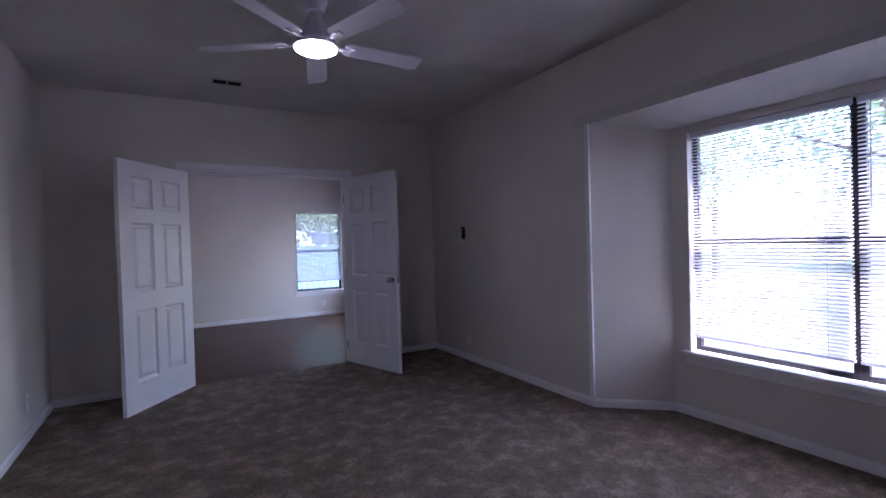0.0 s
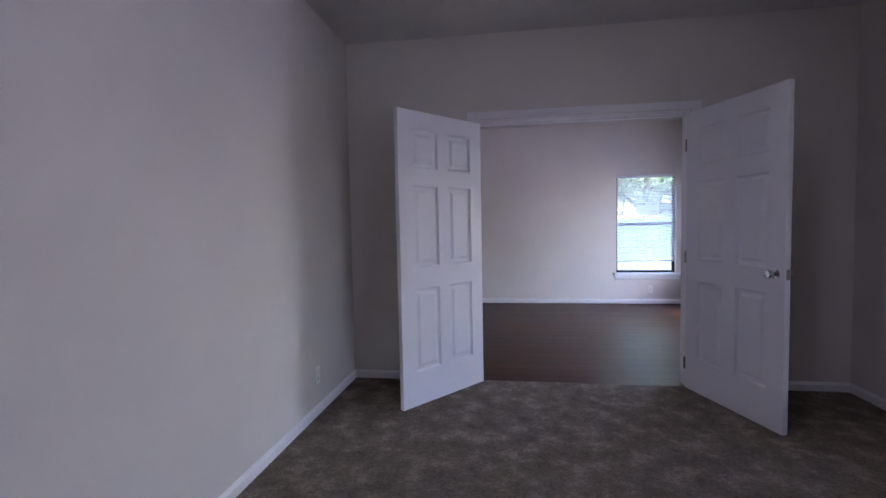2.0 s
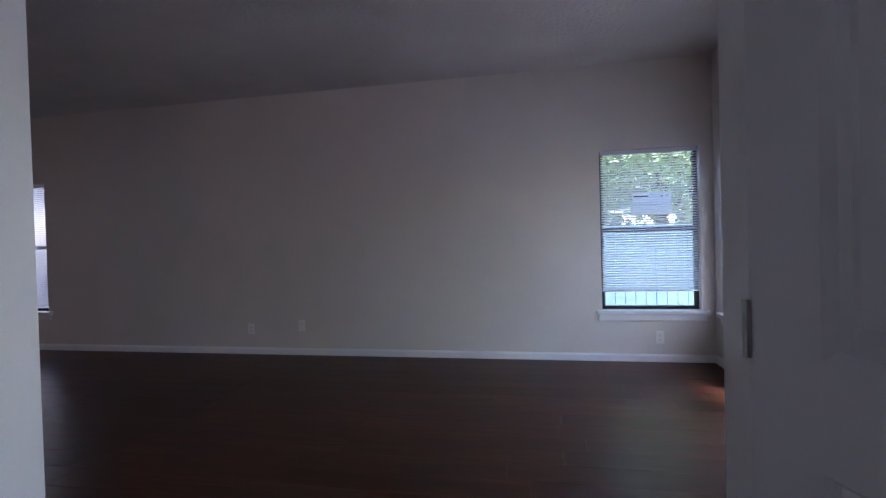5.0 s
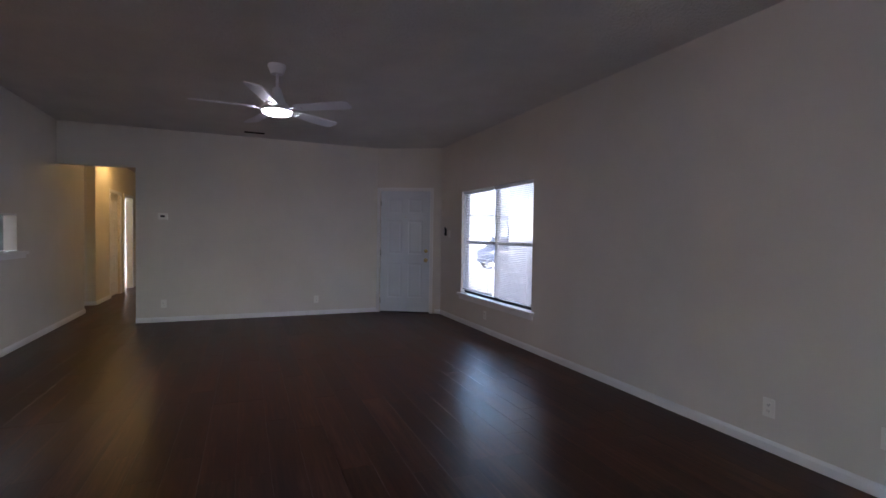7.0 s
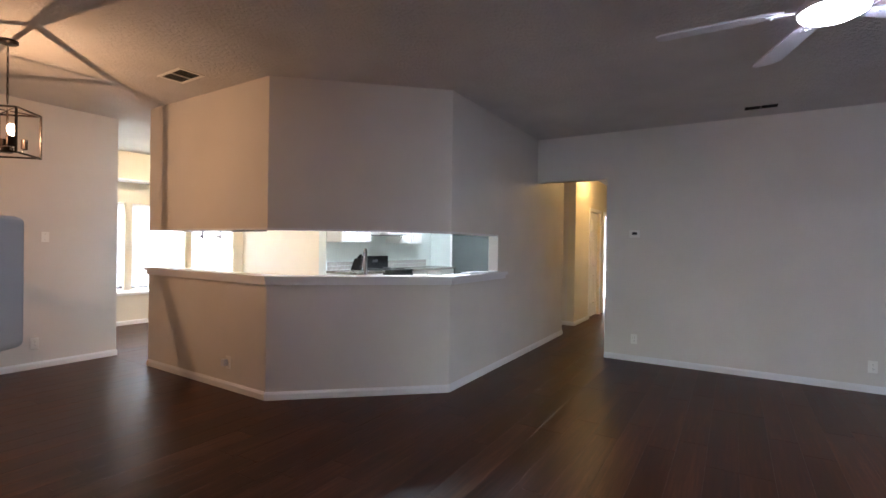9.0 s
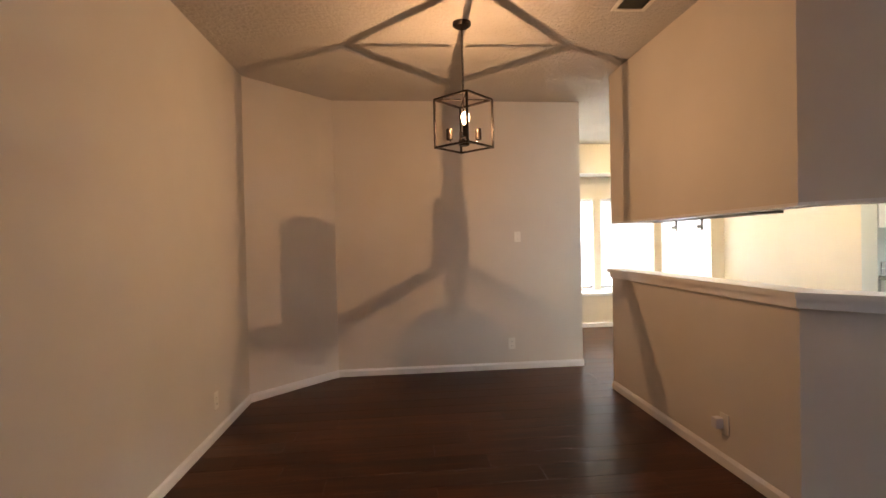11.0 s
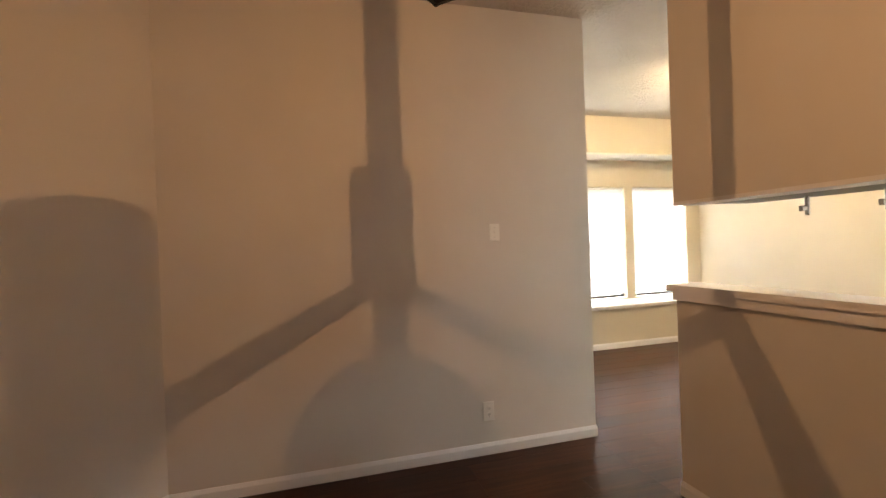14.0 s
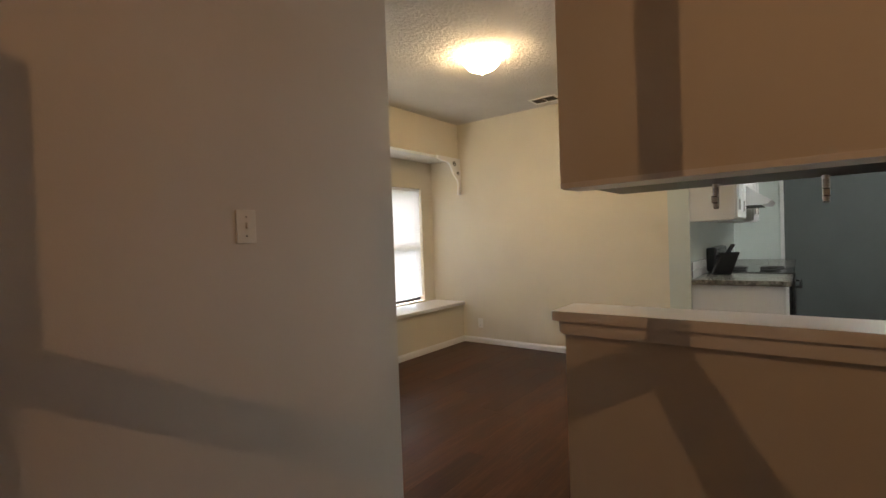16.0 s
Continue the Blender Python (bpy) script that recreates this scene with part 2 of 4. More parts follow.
def rod(a, b, r, steps=10, bm=None):
    a, b = Vector(a), Vector(b)
    m = Matrix.Translation(a) @ (b - a).to_track_quat("Z", "Y").to_matrix().to_4x4()
    return lathe([(r, 0), (r, (b - a).length)], steps, bm, m)


def smooth(ob, angle=35):
    for p in ob.data.polygons:
        p.use_smooth = True
    ob.data.set_sharp_from_angle(angle=radians(angle))
    return ob


def along(p, q):
    """A pose at p whose x axis runs to q and whose y axis points to the left of it."""
    return pose(p[0], p[1], 0, 0, 0, math.degrees(math.atan2(q[1] - p[1], q[0] - p[0])))


def wall(name, p, q, thick, z0, z1, holes=(), material=None, label=""):
    """A wall from p to q, its face on the line and its body to the left, pierced by (from, to, low, high)."""
    length = math.dist(p, q)
    xs = sorted({0.0, length, *(v for h in holes for v in h[:2])})
    zs = sorted({z0, z1, *(v for h in holes for v in h[2:])})
    solid = {(i, k) for i in range(len(xs) - 1) for k in range(len(zs) - 1)
             if not any(h[0] - 1e-6 < (xs[i] + xs[i + 1]) / 2 < h[1] + 1e-6 and h[2] < (zs[k] + zs[k + 1]) / 2 < h[3] for h in holes)}
    bm, made, m = bmesh.new(), {}, along(p, q)

    def v(i, y, k):
        if (i, y, k) not in made:
            made[i, y, k] = bm.verts.new(m @ Vector((xs[i], y * thick, zs[k])))
        return made[i, y, k]

    for i, k in solid:
        for y in (0, 1):
            bm.faces.new((v(i, y, k), v(i + 1, y, k), v(i + 1, y, k + 1), v(i, y, k + 1)))
        for (di, dk), ends in {(-1, 0): ((i, k), (i, k + 1)), (1, 0): ((i + 1, k), (i + 1, k + 1)), (0, -1): ((i, k), (i + 1, k)), (0, 1): ((i, k + 1), (i + 1, k + 1))}.items():
            if (i + di, k + dk) not in solid:
                (a, b), (c, d) = ends
                bm.faces.new((v(a, 0, b), v(c, 0, d), v(c, 1, d), v(a, 1, b)))
    return structure(name, bm, material or WALL, label)


def skirting(p, q, height=0.07, depth=0.014, name="baseboard"):
    """A moulded baseboard on the right-hand side of the line from p to q."""
    m, length = along(p, q), math.dist(p, q)
    bm = bmesh.new()
    shape = ((0, 0), (-depth, 0), (-depth, height * 0.72), (-depth * 0.55, height * 0.9), (-depth * 0.3, height), (0, height))
    rings = [[bm.verts.new(m @ Vector((x, y, z + 0.002))) for y, z in shape] for x in (0, length)]
    for k in range(len(shape)):
        n = (k + 1) % len(shape)
        bm.faces.new((rings[0][k], rings[0][n], rings[1][n], rings[1][k]))
    bm.faces.new(rings[0])
    bm.faces.new(rings[1][::-1])
    return structure(name, bm, TRIM, "white painted baseboard")


# ---- the large structure ----
H = 2.743
# carpeted room
AX0, AX1, AY0 = -1.84, 1.89, -6.6
wall("wall_double_door", (2.16, 0.0), (-1.985, 0.0), -0.12, 0, H, ((2.16 - 0.79, 2.16 + 0.79, -1, 2.085),))
wall("wall_shared", (AX0, 0.0), (AX0, AY0), -0.145, 0, H)
wall("wall_room_back", (AX0 - 0.145, AY0), (2.6, AY0), -0.12, 0, H)
wall("wall_bay_header", (AX1, 0.0), (AX1, AY0), 0.13, 2.19, H)
wall("wall_bay_return_1", (AX1, 0.0), (AX1, -2.53), 0.13, 0, 2.19)
wall("wall_bay_return_2", (AX1, -5.6), (AX1, AY0), 0.13, 0, 2.19)
BX = 2.32
wall("wall_bay_side_1", (AX1, -2.53), (BX, -2.92), 0.12, 0, 2.2)
wall("wall_bay_window", (BX, -2.92), (BX, -5.21), 0.14, 0, 2.2, ((0.13, 2.03, 0.475, 2.05),))
wall("wall_bay_side_2", (BX, -5.21), (AX1, -5.6), 0.12, 0, 2.2)
bm = bmesh.new()
low = [bm.verts.new(c) for c in ((AX1 - 0.001, -2.38, 2.182), (2.5, -2.78, 2.07), (2.5, -5.35, 2.07), (AX1 - 0.001, -5.75, 2.182))]
top = [bm.verts.new((v.co.x, v.co.y, 2.26)) for v in low]
bm.faces.new(low)
bm.faces.new(top)
for k in range(4):
    bm.faces.new((low[k], low[(k + 1) % 4], top[(k + 1) % 4], top[k]))
structure("bay_soffit", bm, CEILING, "textured soffit over the window bay")
structure("trim_bay_corner", box(AX1 - 0.012, AX1 + 0.02, -2.535, -2.495, 0.075, 2.19, 0.004), TRIM, "white painted corner bead at the bay")
structure("floor_carpet", box(AX0, 2.5, AY0, 0.012, -0.1, 0.006), CARPET, "brown cut-pile carpet with trodden shading")
# living room
LX1, LY1, WX = 2.02, 3.74, -8.42
wall("wall_north", (-7.9, LY1), (LX1 + 0.14, LY1), 0.14, 0, H, ((0.80, 2.70, 0.45, 1.96), (8.95, 9.805, 0.47, 1.95)))
wall("wall_east", (LX1, LY1), (LX1, 0.12), 0.14, 0, H, ((0.18, 1.14, 0.47, 1.94), (1.22, 2.99, -1, 2.05)))
wall("wall_entry", (WX, 2.79), (-7.9, LY1), 0.14, 0, H, ((0.05, 0.90, -1, 2.04),))
wall("wall_west", (WX, -0.665), (WX, 2.79), 0.14, 0, H)
wall("wall_west_header", (WX, -1.66), (WX, -0.665), 0.14, 2.18, H)
# pass-through round the kitchen
B0, B1, B2, B3 = (-5.12, -4.66), (-5.085, -2.685), (-6.16, -1.525), (-8.42, -1.55)
PT = -7.19
BAR, UP = 1.022, 1.463


def offset(p, q, d):
    dx, dy = q[0] - p[0], q[1] - p[1]
    n = math.hypot(dx, dy)
    return (-dy / n * d, dx / n * d)


def ring_line(points, d):
    """The polyline shifted by d to its left, with mitred corners."""
    out = []
    for i, p in enumerate(points):
        segs = [s for s in ((points[i - 1], p) if i else None, (p, points[i + 1]) if i + 1 < len(points) else None) if s]
        ns = [Vector(offset(*s, 1.0)) for s in segs]
        n = sum(ns, Vector((0, 0))).normalized()
        k = d / max(0.3, n.dot(ns[0]))
        out.append((p[0] + n.x * k, p[1] + n.y * k))
    return out


LINE = [B0, B1, B2, (PT, -1.535)]
inner = ring_line(LINE, 0.115)
structure("wall_peninsula_low", prism(LINE + inner[::-1], 0, BAR), WALL)
structure("wall_peninsula_high", prism(LINE + ring_line(LINE, 0.14)[::-1], UP, H - 0.001), WALL)
structure("soffit_over_bar", box(-5.56, -5.262, -4.66, -3.3, UP + 0.002, H - 0.001), APPLIANCE, "boxed cupboards over the bar")
# Thin dark sheet: the shade beneath the cupboards, put into colour.
structure("cupboard_underside_shade", box(-5.556, -5.264, -4.60, -3.304, UP - 0.016, UP + 0.0015), BRONZE, "underside sheet of the boxed cupboards, shade put into its dark colour")
full = [(PT, -1.535), B3, (-9.62, -1.57)]
fin = [(PT, -1.65), (-8.42, -1.665), (-9.62, -1.685)]
structure("wall_hall_side", prism(full + fin[::-1], 0, H - 0.001), WALL_SHEEN)
# dining nook
D1, D2, D3 = (-1.985, -4.775), (-2.64, -5.435), (-5.15, -5.435)
structure("wall_dining_corner", prism((D1, D2, (-2.60, -5.55), (-1.9, -4.84)), 0, H - 0.001), WALL)
wall("wall_dining", D3, (-2.6, -5.435), -0.115, 0, H - 0.001)
# breakfast room and kitchen
QX, QY, RY = -8.57, -7.5, -7.95
BREAKFAST = ((0.5, 1.4, 0.53, 1.965), (1.55, 2.46, 0.53, 1.965), (2.57, 3.47, 0.53, 1.965), (3.59, 4.45, 0.53, 1.965))
wall("wall_breakfast_east", (-3.9, -5.55), (-3.9, QY), 0.1, 0, H, (), CREAM)
wall("wall_breakfast_west", (QX, RY), (QX, -4.9), 0.12, 0, H, (), CREAM)
wall("wall_bay_seat", (-3.9, QY), (QX, QY), 0.10, 0, 0.47, (), CREAM)
wall("wall_bay_lintel", (-3.9, QY), (QX, QY), 0.10, 2.31, H, (), CREAM)
wall("wall_breakfast_window", (-3.9, RY), (QX - 0.12, RY), 0.14, 0.3, H, BREAKFAST, CREAM)
structure("bay_ceiling", box(QX, -3.9, RY, QY - 0.101, 2.31, 2.34), CEILING)
structure("window_seat", box(QX, -3.9, RY, QY + 0.03, 0.471, 0.51, 0.006), TRIM, "white painted window seat board")
wall("wall_stove", (-7.77, -4.745), (-11.0, -4.745), 0.155, 0, H, (), KITCHEN)
wall("wall_kitchen_west", (-10.75, -4.23), (-10.75, -1.665), 0.12, 0, H, (), SLATE)
wall("wall_kitchen_corner", (-10.752, -4.744), (-10.752, -4.232), 0.12, 0, H, (), KITCHEN)
structure("trim_kitchen", box(-10.749, -10.725, -4.262, -4.222, 0, H - 0.002, 0.004), TRIM, "white painted corner trim")
wall("wall_pantry_back", (-12.4, -4.9), (-12.4, -1.665), 0.12, 0, H, (), KITCHEN)
wall("wall_kitchen_south", (-11.0, -4.80), (-12.5, -4.80), 0.1, 0, H, (), KITCHEN)
# hall
wall("wall_hall_south", (-10.5, -1.64), (-15.2, -1.64), 0.12, 0, 2.66, ((0.95, 1.72, -1, 2.03), (2.05, 2.85, -1, 2.03)), CREAM)
wall("wall_hall_stub", (-10.5, -2.6), (-10.5, -1.762), 0.12, 0, 2.66, (), WALL)
# Two added walls close the recess, keeping kitchen light off the hall stub.
wall("light_block_recess_side", (-9.62, -1.687), (-9.62, -2.3), 0.1, 0, H, (), WALL)
wall("light_block_recess_back", (-10.63, -2.3), (-9.621, -2.3), -0.1, 0, H, (), WALL)
wall("wall_hall_north", (-15.2, -0.60), (-8.561, -0.60), 0.12, 0, 2.66, (), CREAM)
wall("wall_hall_end", (-15.2, -3.6), (-15.2, -0.48), 0.12, 0, 2.66, (), WALL)
structure("ceiling_hall", box(-15.2, -8.561, -3.6, -0.48, 2.66, 2.72), CEILING)
structure("ceiling", prism(((2.6, -6.8), (2.6, 3.9), (-8.6, 3.9), (-8.6, -1.6), (-12.6, -1.6), (-12.6, -8.2), (-2.2, -8.2), (-2.2, -6.8)), H, H + 0.1), CEILING, "off-white popcorn-textured ceiling")
structure("floor_base", prism(((2.2, 0.012), (2.2, 3.9), (-8.6, 3.9), (-8.6, -0.4), (-15.4, -0.4), (-15.4, -5.0), (-12.6, -8.2), (-3.8, -8.2), (-1.9, -5.6), (-1.9, 0.012)), -0.1, -0.004), WOOD, "dark subfloor under the planks")

# ---- baseboards ----
SKIRTS = [((AX0, AY0), (AX0, 0)), ((AX0, 0), (-0.85, 0)), ((0.85, 0), (AX1, 0)), ((AX1, 0), (AX1, -2.53)), ((AX1, -2.53), (BX, -2.92)), ((BX, -2.92), (BX, -5.21)),
          ((-7.9, LY1), (LX1, LY1)), ((LX1, LY1), (LX1, 2.57)), ((LX1, 0.69), (LX1, 0.12)), ((WX, -0.665), (WX, 2.79)), ((-7.945, 3.656), (-7.9, LY1)),
          ((LX1, 0.12), (0.85, 0.12)), ((-0.85, 0.12), (-1.42, 0.12)), (B3, (-9.62, -1.57)), (B2, B3), (B1, B2), (B0, B1),
          ((-1.985, -2.0), D1), (D1, D2), (D2, D3), (D3, (-5.15, -5.55)), ((-3.9, QY), (QX, QY)), ((QX, QY), (QX, -4.9)), ((-10.5, -2.6), (-10.5, -1.64)), ((-10.5, -1.64), (-11.42, -1.64))]
for p, q in SKIRTS:
    skirting(p, q)

# ---- windows ----


def window(name, p, q, z0, z1, sashes, depth=0.14, blind="open", drop=1.0, sill=True, label="", tilted=(26, 26)):
    """A dark aluminium single-hung window with blinds in the opening from p to q; the room lies to the right of p to q."""
    width, m = math.dist(p, q), along(p, q)
    root = tagged(new(name), label, "window", "", "structure")
    root.matrix_world = m @ Matrix.Translation((0, 0, 0))
    y = depth * 0.62
    f = 0.035
    for i in range(sashes):
        a, b = width * i / sashes, width * (i + 1) / sashes
        mid = (z0 + z1) / 2
        for k, (u0, u1, w0, w1, yy) in enumerate(((a, a + f, z0, z1, 0), (b - f, b, z0, z1, 0), (a + f, b - f, z1 - f, z1, 0), (a + f, b - f, z0, z0 + f, 0), (a + f, b - f, mid - 0.022, mid + 0.022, 0.006))):
            part("window_frame", box(u0, u1, y - 0.02 - yy, y + 0.02 - yy, w0, w1, 0.004), FRAME, root, "dark aluminium window frame" if k == 0 else "")
        for w0, w1 in ((z0 + f, mid - 0.022), (mid + 0.022, z1 - f)):
            g = part("pane", box(a + f, b - f, y - 0.002, y + 0.002, w0, w1), GLASS, root, "clear glass pane")
            g.visible_shadow = False
    if sill:
        part("window_sill", box(-0.05, width + 0.06, -0.05, depth * 0.5, z0 - 0.032, z0 + 0.004, 0.008, 3), TRIM, root, "white painted window sill")
        part("apron", box(-0.03, width + 0.04, -0.018, -0.001, z0 - 0.09, z0 - 0.033, 0.004), TRIM, root, "white painted moulding under the sill")
    # horizontal blinds
    n_blinds = sashes if blind == "open" else 1
    for i in range(n_blinds):
        a, b = width * i / n_blinds + 0.012, width * (i + 1) / n_blinds - 0.012
        low = z1 - (z1 - z0) * drop + 0.01
        blind_ob = thing("window_blind", m, "white horizontal slat blind lowered over the window", "blind", "window blinds")
        yb = depth * 0.22
        part("headrail", box(a, b, yb - 0.015, yb + 0.015, z1 - 0.04, z1 - 0.004, 0.003), SLAT, blind_ob)
        part("bottom_rail", box(a, b, yb - 0.012, yb + 0.012, low, low + 0.018, 0.004), SLAT, blind_ob)
        pitch = 0.0225 if blind == "open" else 0.02
        tilt = radians((tilted[i] if blind == "open" else -66))
        bm = bmesh.new()
        half, crown = 0.0125, 0.0022
        prof = [(-half, 0), (-half / 2, crown * 0.75), (0, crown), (half / 2, crown * 0.75), (half, 0)]
        ring = []
        for u in (a, b):
            ring.append([bm.verts.new((u, s * math.cos(tilt) - c * math.sin(tilt), s * math.sin(tilt) + c * math.cos(tilt))) for s, c in prof])
        for k in range(4):
            bm.faces.new((ring[0][k], ring[0][k + 1], ring[1][k + 1], ring[1][k]))
        first = part("slat", bm, SLAT if blind == "open" else SHADE, blind_ob)
        zz = low + 0.03
        first.location = (0, yb, zz)
        while zz + pitch < z1 - 0.045:
            zz += pitch
            o = new("slat", first.data)
            o.parent = blind_ob
            o.location = (0, yb, zz)
        for u in (a + 0.12, b - 0.12):
            part("cord", rod((u, yb - 0.013, low + 0.01), (u, yb - 0.013, z1 - 0.04), 0.0012, 5), SLAT, blind_ob)
        if blind == "open":
            part("tilt_wand", rod((a + 0.06, yb - 0.022, z1 - 0.62), (a + 0.06, yb - 0.02, z1 - 0.04), 0.004, 6), SLAT, blind_ob, "clear plastic tilt wand")
    return root


window("window_1", (BX, -3.05), (BX, -4.95), 0.475, 2.05, 2, 0.14, "open", 0.94, label="bay window with dark frame and white blinds", tilted=(32, 32))
window("window_2", (1.05, LY1), (1.905, LY1), 0.47, 1.95, 1, 0.14, "open", 0.89, label="narrow window with dark frame and raised blind bottom", tilted=(36, 36))
window("window_3", (-7.1, LY1), (-5.2, LY1), 0.45, 1.96, 2, 0.14, "open", 0.97, label="wide double window with dark frame beside the entry", tilted=(38, 50))
window("window_4", (LX1, 3.56), (LX1, 2.60), 0.47, 1.94, 1, 0.14, "open", 0.99, label="window with white blinds in the corner of the living room")
for k, (a, b, z0, z1) in enumerate(BREAKFAST):
    window(f"window_{k + 5}", (-3.9 - a, RY), (-3.9 - b, RY), z0, z1, 1, 0.14, "closed", 0.97, False, "bright breakfast window with closed white blinds")

notice = thing("window_notice", pose(1.52, LY1 + 0.083, 1.447), "pale printed notice stuck on the window glass", "notice")
part("sheet", box(-0.17, 0.17, -0.001, 0.001, -0.1, 0.1), NOTICE, notice)
for u0, u1, w in ((-0.16, -0.03, 0.075), (0.07, 0.1, 0.068), (0.12, 0.15, 0.08), (-0.155, -0.06, -0.005), (0.05, 0.12, -0.05)):
    part("line", box(u0, u1, -0.002, -0.0012, w - 0.006, w + 0.006), SLOT, notice)

# ---- doors ----


def casing(name, p, q, height, depth_in=0.0, width=0.06, floor=0.0):
    """White casing round a doorway from p to q on the right-hand face."""
    m, w = along(p, q), math.dist(p, q)
    root = tagged(new(name), "white painted door casing", "door frame", "", "structure")
    root.matrix_world = m
    for u0, u1, z0, z1 in ((-width, 0, floor, height + width), (w, w + width, floor, height + width), (0, w, height, height + width)):
        part("trim", box(u0, u1, -0.018, -0.0005, z0, z1, 0.005), TRIM, root)
    return root


def panel_door(name, m, width, height, material, label, knob=None, thick=0.035, sunk=0.014, mirror=False, hinge_part=True):
    """A six-panel door leaf; x runs from the hinge, the panels are raised on both faces."""
    root = thing(name, m, label, "door")
    stile, rail = width * 0.145, 0.115
    cols = ((stile, width / 2 - stile * 0.42), (width / 2 + stile * 0.42, width - stile))
    h = height
    rows = ((0.25, 0.83), (0.98, 1.545), (1.665, h - 0.125))
    bm = bmesh.new()
    xs = sorted({0, width, *(v for c in cols for v in c)})
    zs = sorted({0.012, h, *(v for r in rows for v in r)})
    t = thick / 2
    holes = {(c, r) for c in cols for r in rows}

    def face(x0, x1, z0, z1, y):
        v = [bm.verts.new(c) for c in ((x0, y, z0), (x1, y, z0), (x1, y, z1), (x0, y, z1))]
        bm.faces.new(v)

    for side in (-t, t):
        for i in range(len(xs) - 1):
            for k in range(len(zs) - 1):
                if ((xs[i], xs[i + 1]), (zs[k], zs[k + 1])) in holes:
                    s = -1 if side < 0 else 1
                    x0, x1, z0, z1 = xs[i], xs[i + 1], zs[k], zs[k + 1]
                    steps = ((0, side), (0.012, side - s * sunk), (0.03, side - s * sunk), (0.05, side - s * sunk * 0.2))
                    loops = [[bm.verts.new((x0 + d, y, z0 + d)), bm.verts.new((x1 - d, y, z0 + d)), bm.verts.new((x1 - d, y, z1 - d)), bm.verts.new((x0 + d, y, z1 - d))] and
                             [(x0 + d, y, z0 + d), (x1 - d, y, z0 + d), (x1 - d, y, z1 - d), (x0 + d, y, z1 - d)] for d, y in steps]
                    for la, lb in zip(loops, loops[1:]):
                        for e in range(4):
                            bm.faces.new([bm.verts.new(c) for c in (la[e], la[(e + 1) % 4], lb[(e + 1) % 4], lb[e])])
                    bm.faces.new([bm.verts.new(c) for c in loops[-1]])
                else:
                    face(xs[i], xs[i + 1], zs[k], zs[k + 1], side)
    for a, b in (((0, 0.012), (width, 0.012)), ((width, 0.012), (width, h)), ((width, h), (0, h)), ((0, h), (0, 0.012))):
        bm.faces.new([bm.verts.new(c) for c in ((a[0], -t, a[1]), (b[0], -t, b[1]), (b[0], t, b[1]), (a[0], t, a[1]))])
    bmesh.ops.delete(bm, geom=[v for v in bm.verts if not v.link_faces], context="VERTS")
    bmesh.ops.remove_doubles(bm, verts=bm.verts, dist=0.0004)
    part("leaf", bm, material, root)
    for z in (0.2, 1.0, 1.82):
        part("hinge", rod((0, -t - 0.004, z - 0.045), (0, -t - 0.004, z + 0.045), 0.007, 8), CHROME, root, "small metal hinge")
    if knob:
        for s in (-1, 1):
            b = lathe([(0.03, 0), (0.03, 0.006), (0.011, 0.008), (0.011, 0.028), (0.024, 0.036), (0.028, 0.05), (0.022, 0.062), (0, 0.064)], 20, None, pose(width - 0.065, s * t, 0.95, -90 * s))
            smooth(part("door_knob", b, knob, root, "round satin metal knob"))
        part("latch_plate", box(width - 0.001, width + 0.002, -0.012, 0.012, 0.92, 0.98), knob, root)
    return root


panel_door("double_door_leaf", pose(-0.775, -0.012, 0, 0, 0, 180 + 53), 0.83, 2.05, DOOR, "white six-panel door leaf standing open onto carpet")
panel_door("double_door_leaf", pose(0.775, -0.012, 0, 0, 0, -72), 0.84, 2.05, DOOR, "white six-panel door leaf with satin metal knob, standing open", CHROME)
jamb = tagged(new("doorway_1"), "white jambs of the double doorway", "door frame", "", "structure")
for x0, x1 in ((-0.789, -0.772), (0.772, 0.789)):
    part("jamb", box(x0, x1, -0.004, 0.124, 0.004, 2.083), TRIM, jamb)
part("head", box(-0.772, 0.772, -0.004, 0.124, 2.063, 2.083), TRIM, jamb)
part("stop", box(-0.772, 0.772, 0.05, 0.085, 2.049, 2.0625), TRIM, jamb)
part("trim", box(-0.86, 0.86, -0.020, -0.0045, 2.087, 2.145, 0.005), TRIM, jamb)
for x0, x1 in ((-0.86, -0.793), (0.793, 0.86)):
    part("trim", box(x0, x1, -0.020, -0.0045, 0.006, 2.086, 0.005), TRIM, jamb)

entry = along((WX, 2.79), (-7.9, LY1))
ed = (math.cos(math.atan2(LY1 - 2.79, -7.9 - WX)), math.sin(math.atan2(LY1 - 2.79, -7.9 - WX)))


def on_entry(s):
    return (WX + ed[0] * s, 2.79 + ed[1] * s)


casing("door_frame_1", on_entry(0.053), on_entry(0.897), 2.035, 0.0, 0.052)
front = panel_door("front_door", entry @ Matrix.Translation((0.06, 0.03, 0)), 0.83, 2.03, FRONT, "pale grey six-panel front door, shut, with brass deadbolt", sunk=0.004)
for z, r in ((1.04, 0.024), (0.885, 0.028)):
    smooth(part("deadbolt" if z > 1 else "door_knob", lathe([(r + 0.006, 0), (r + 0.006, 0.006), (0.014, 0.01), (0.014, 0.03), (r, 0.04), (r, 0.055), (0, 0.06)], 18, None, pose(0.77, -0.0175, z, 90)), BRASS, front, "worn brass lock" if z > 1 else "worn brass knob"))
part("peephole", lathe([(0.008, 0), (0.006, 0.006), (0, 0.006)], 10, None, pose(0.415, -0.0175, 1.6, 90)), BRASS, front)
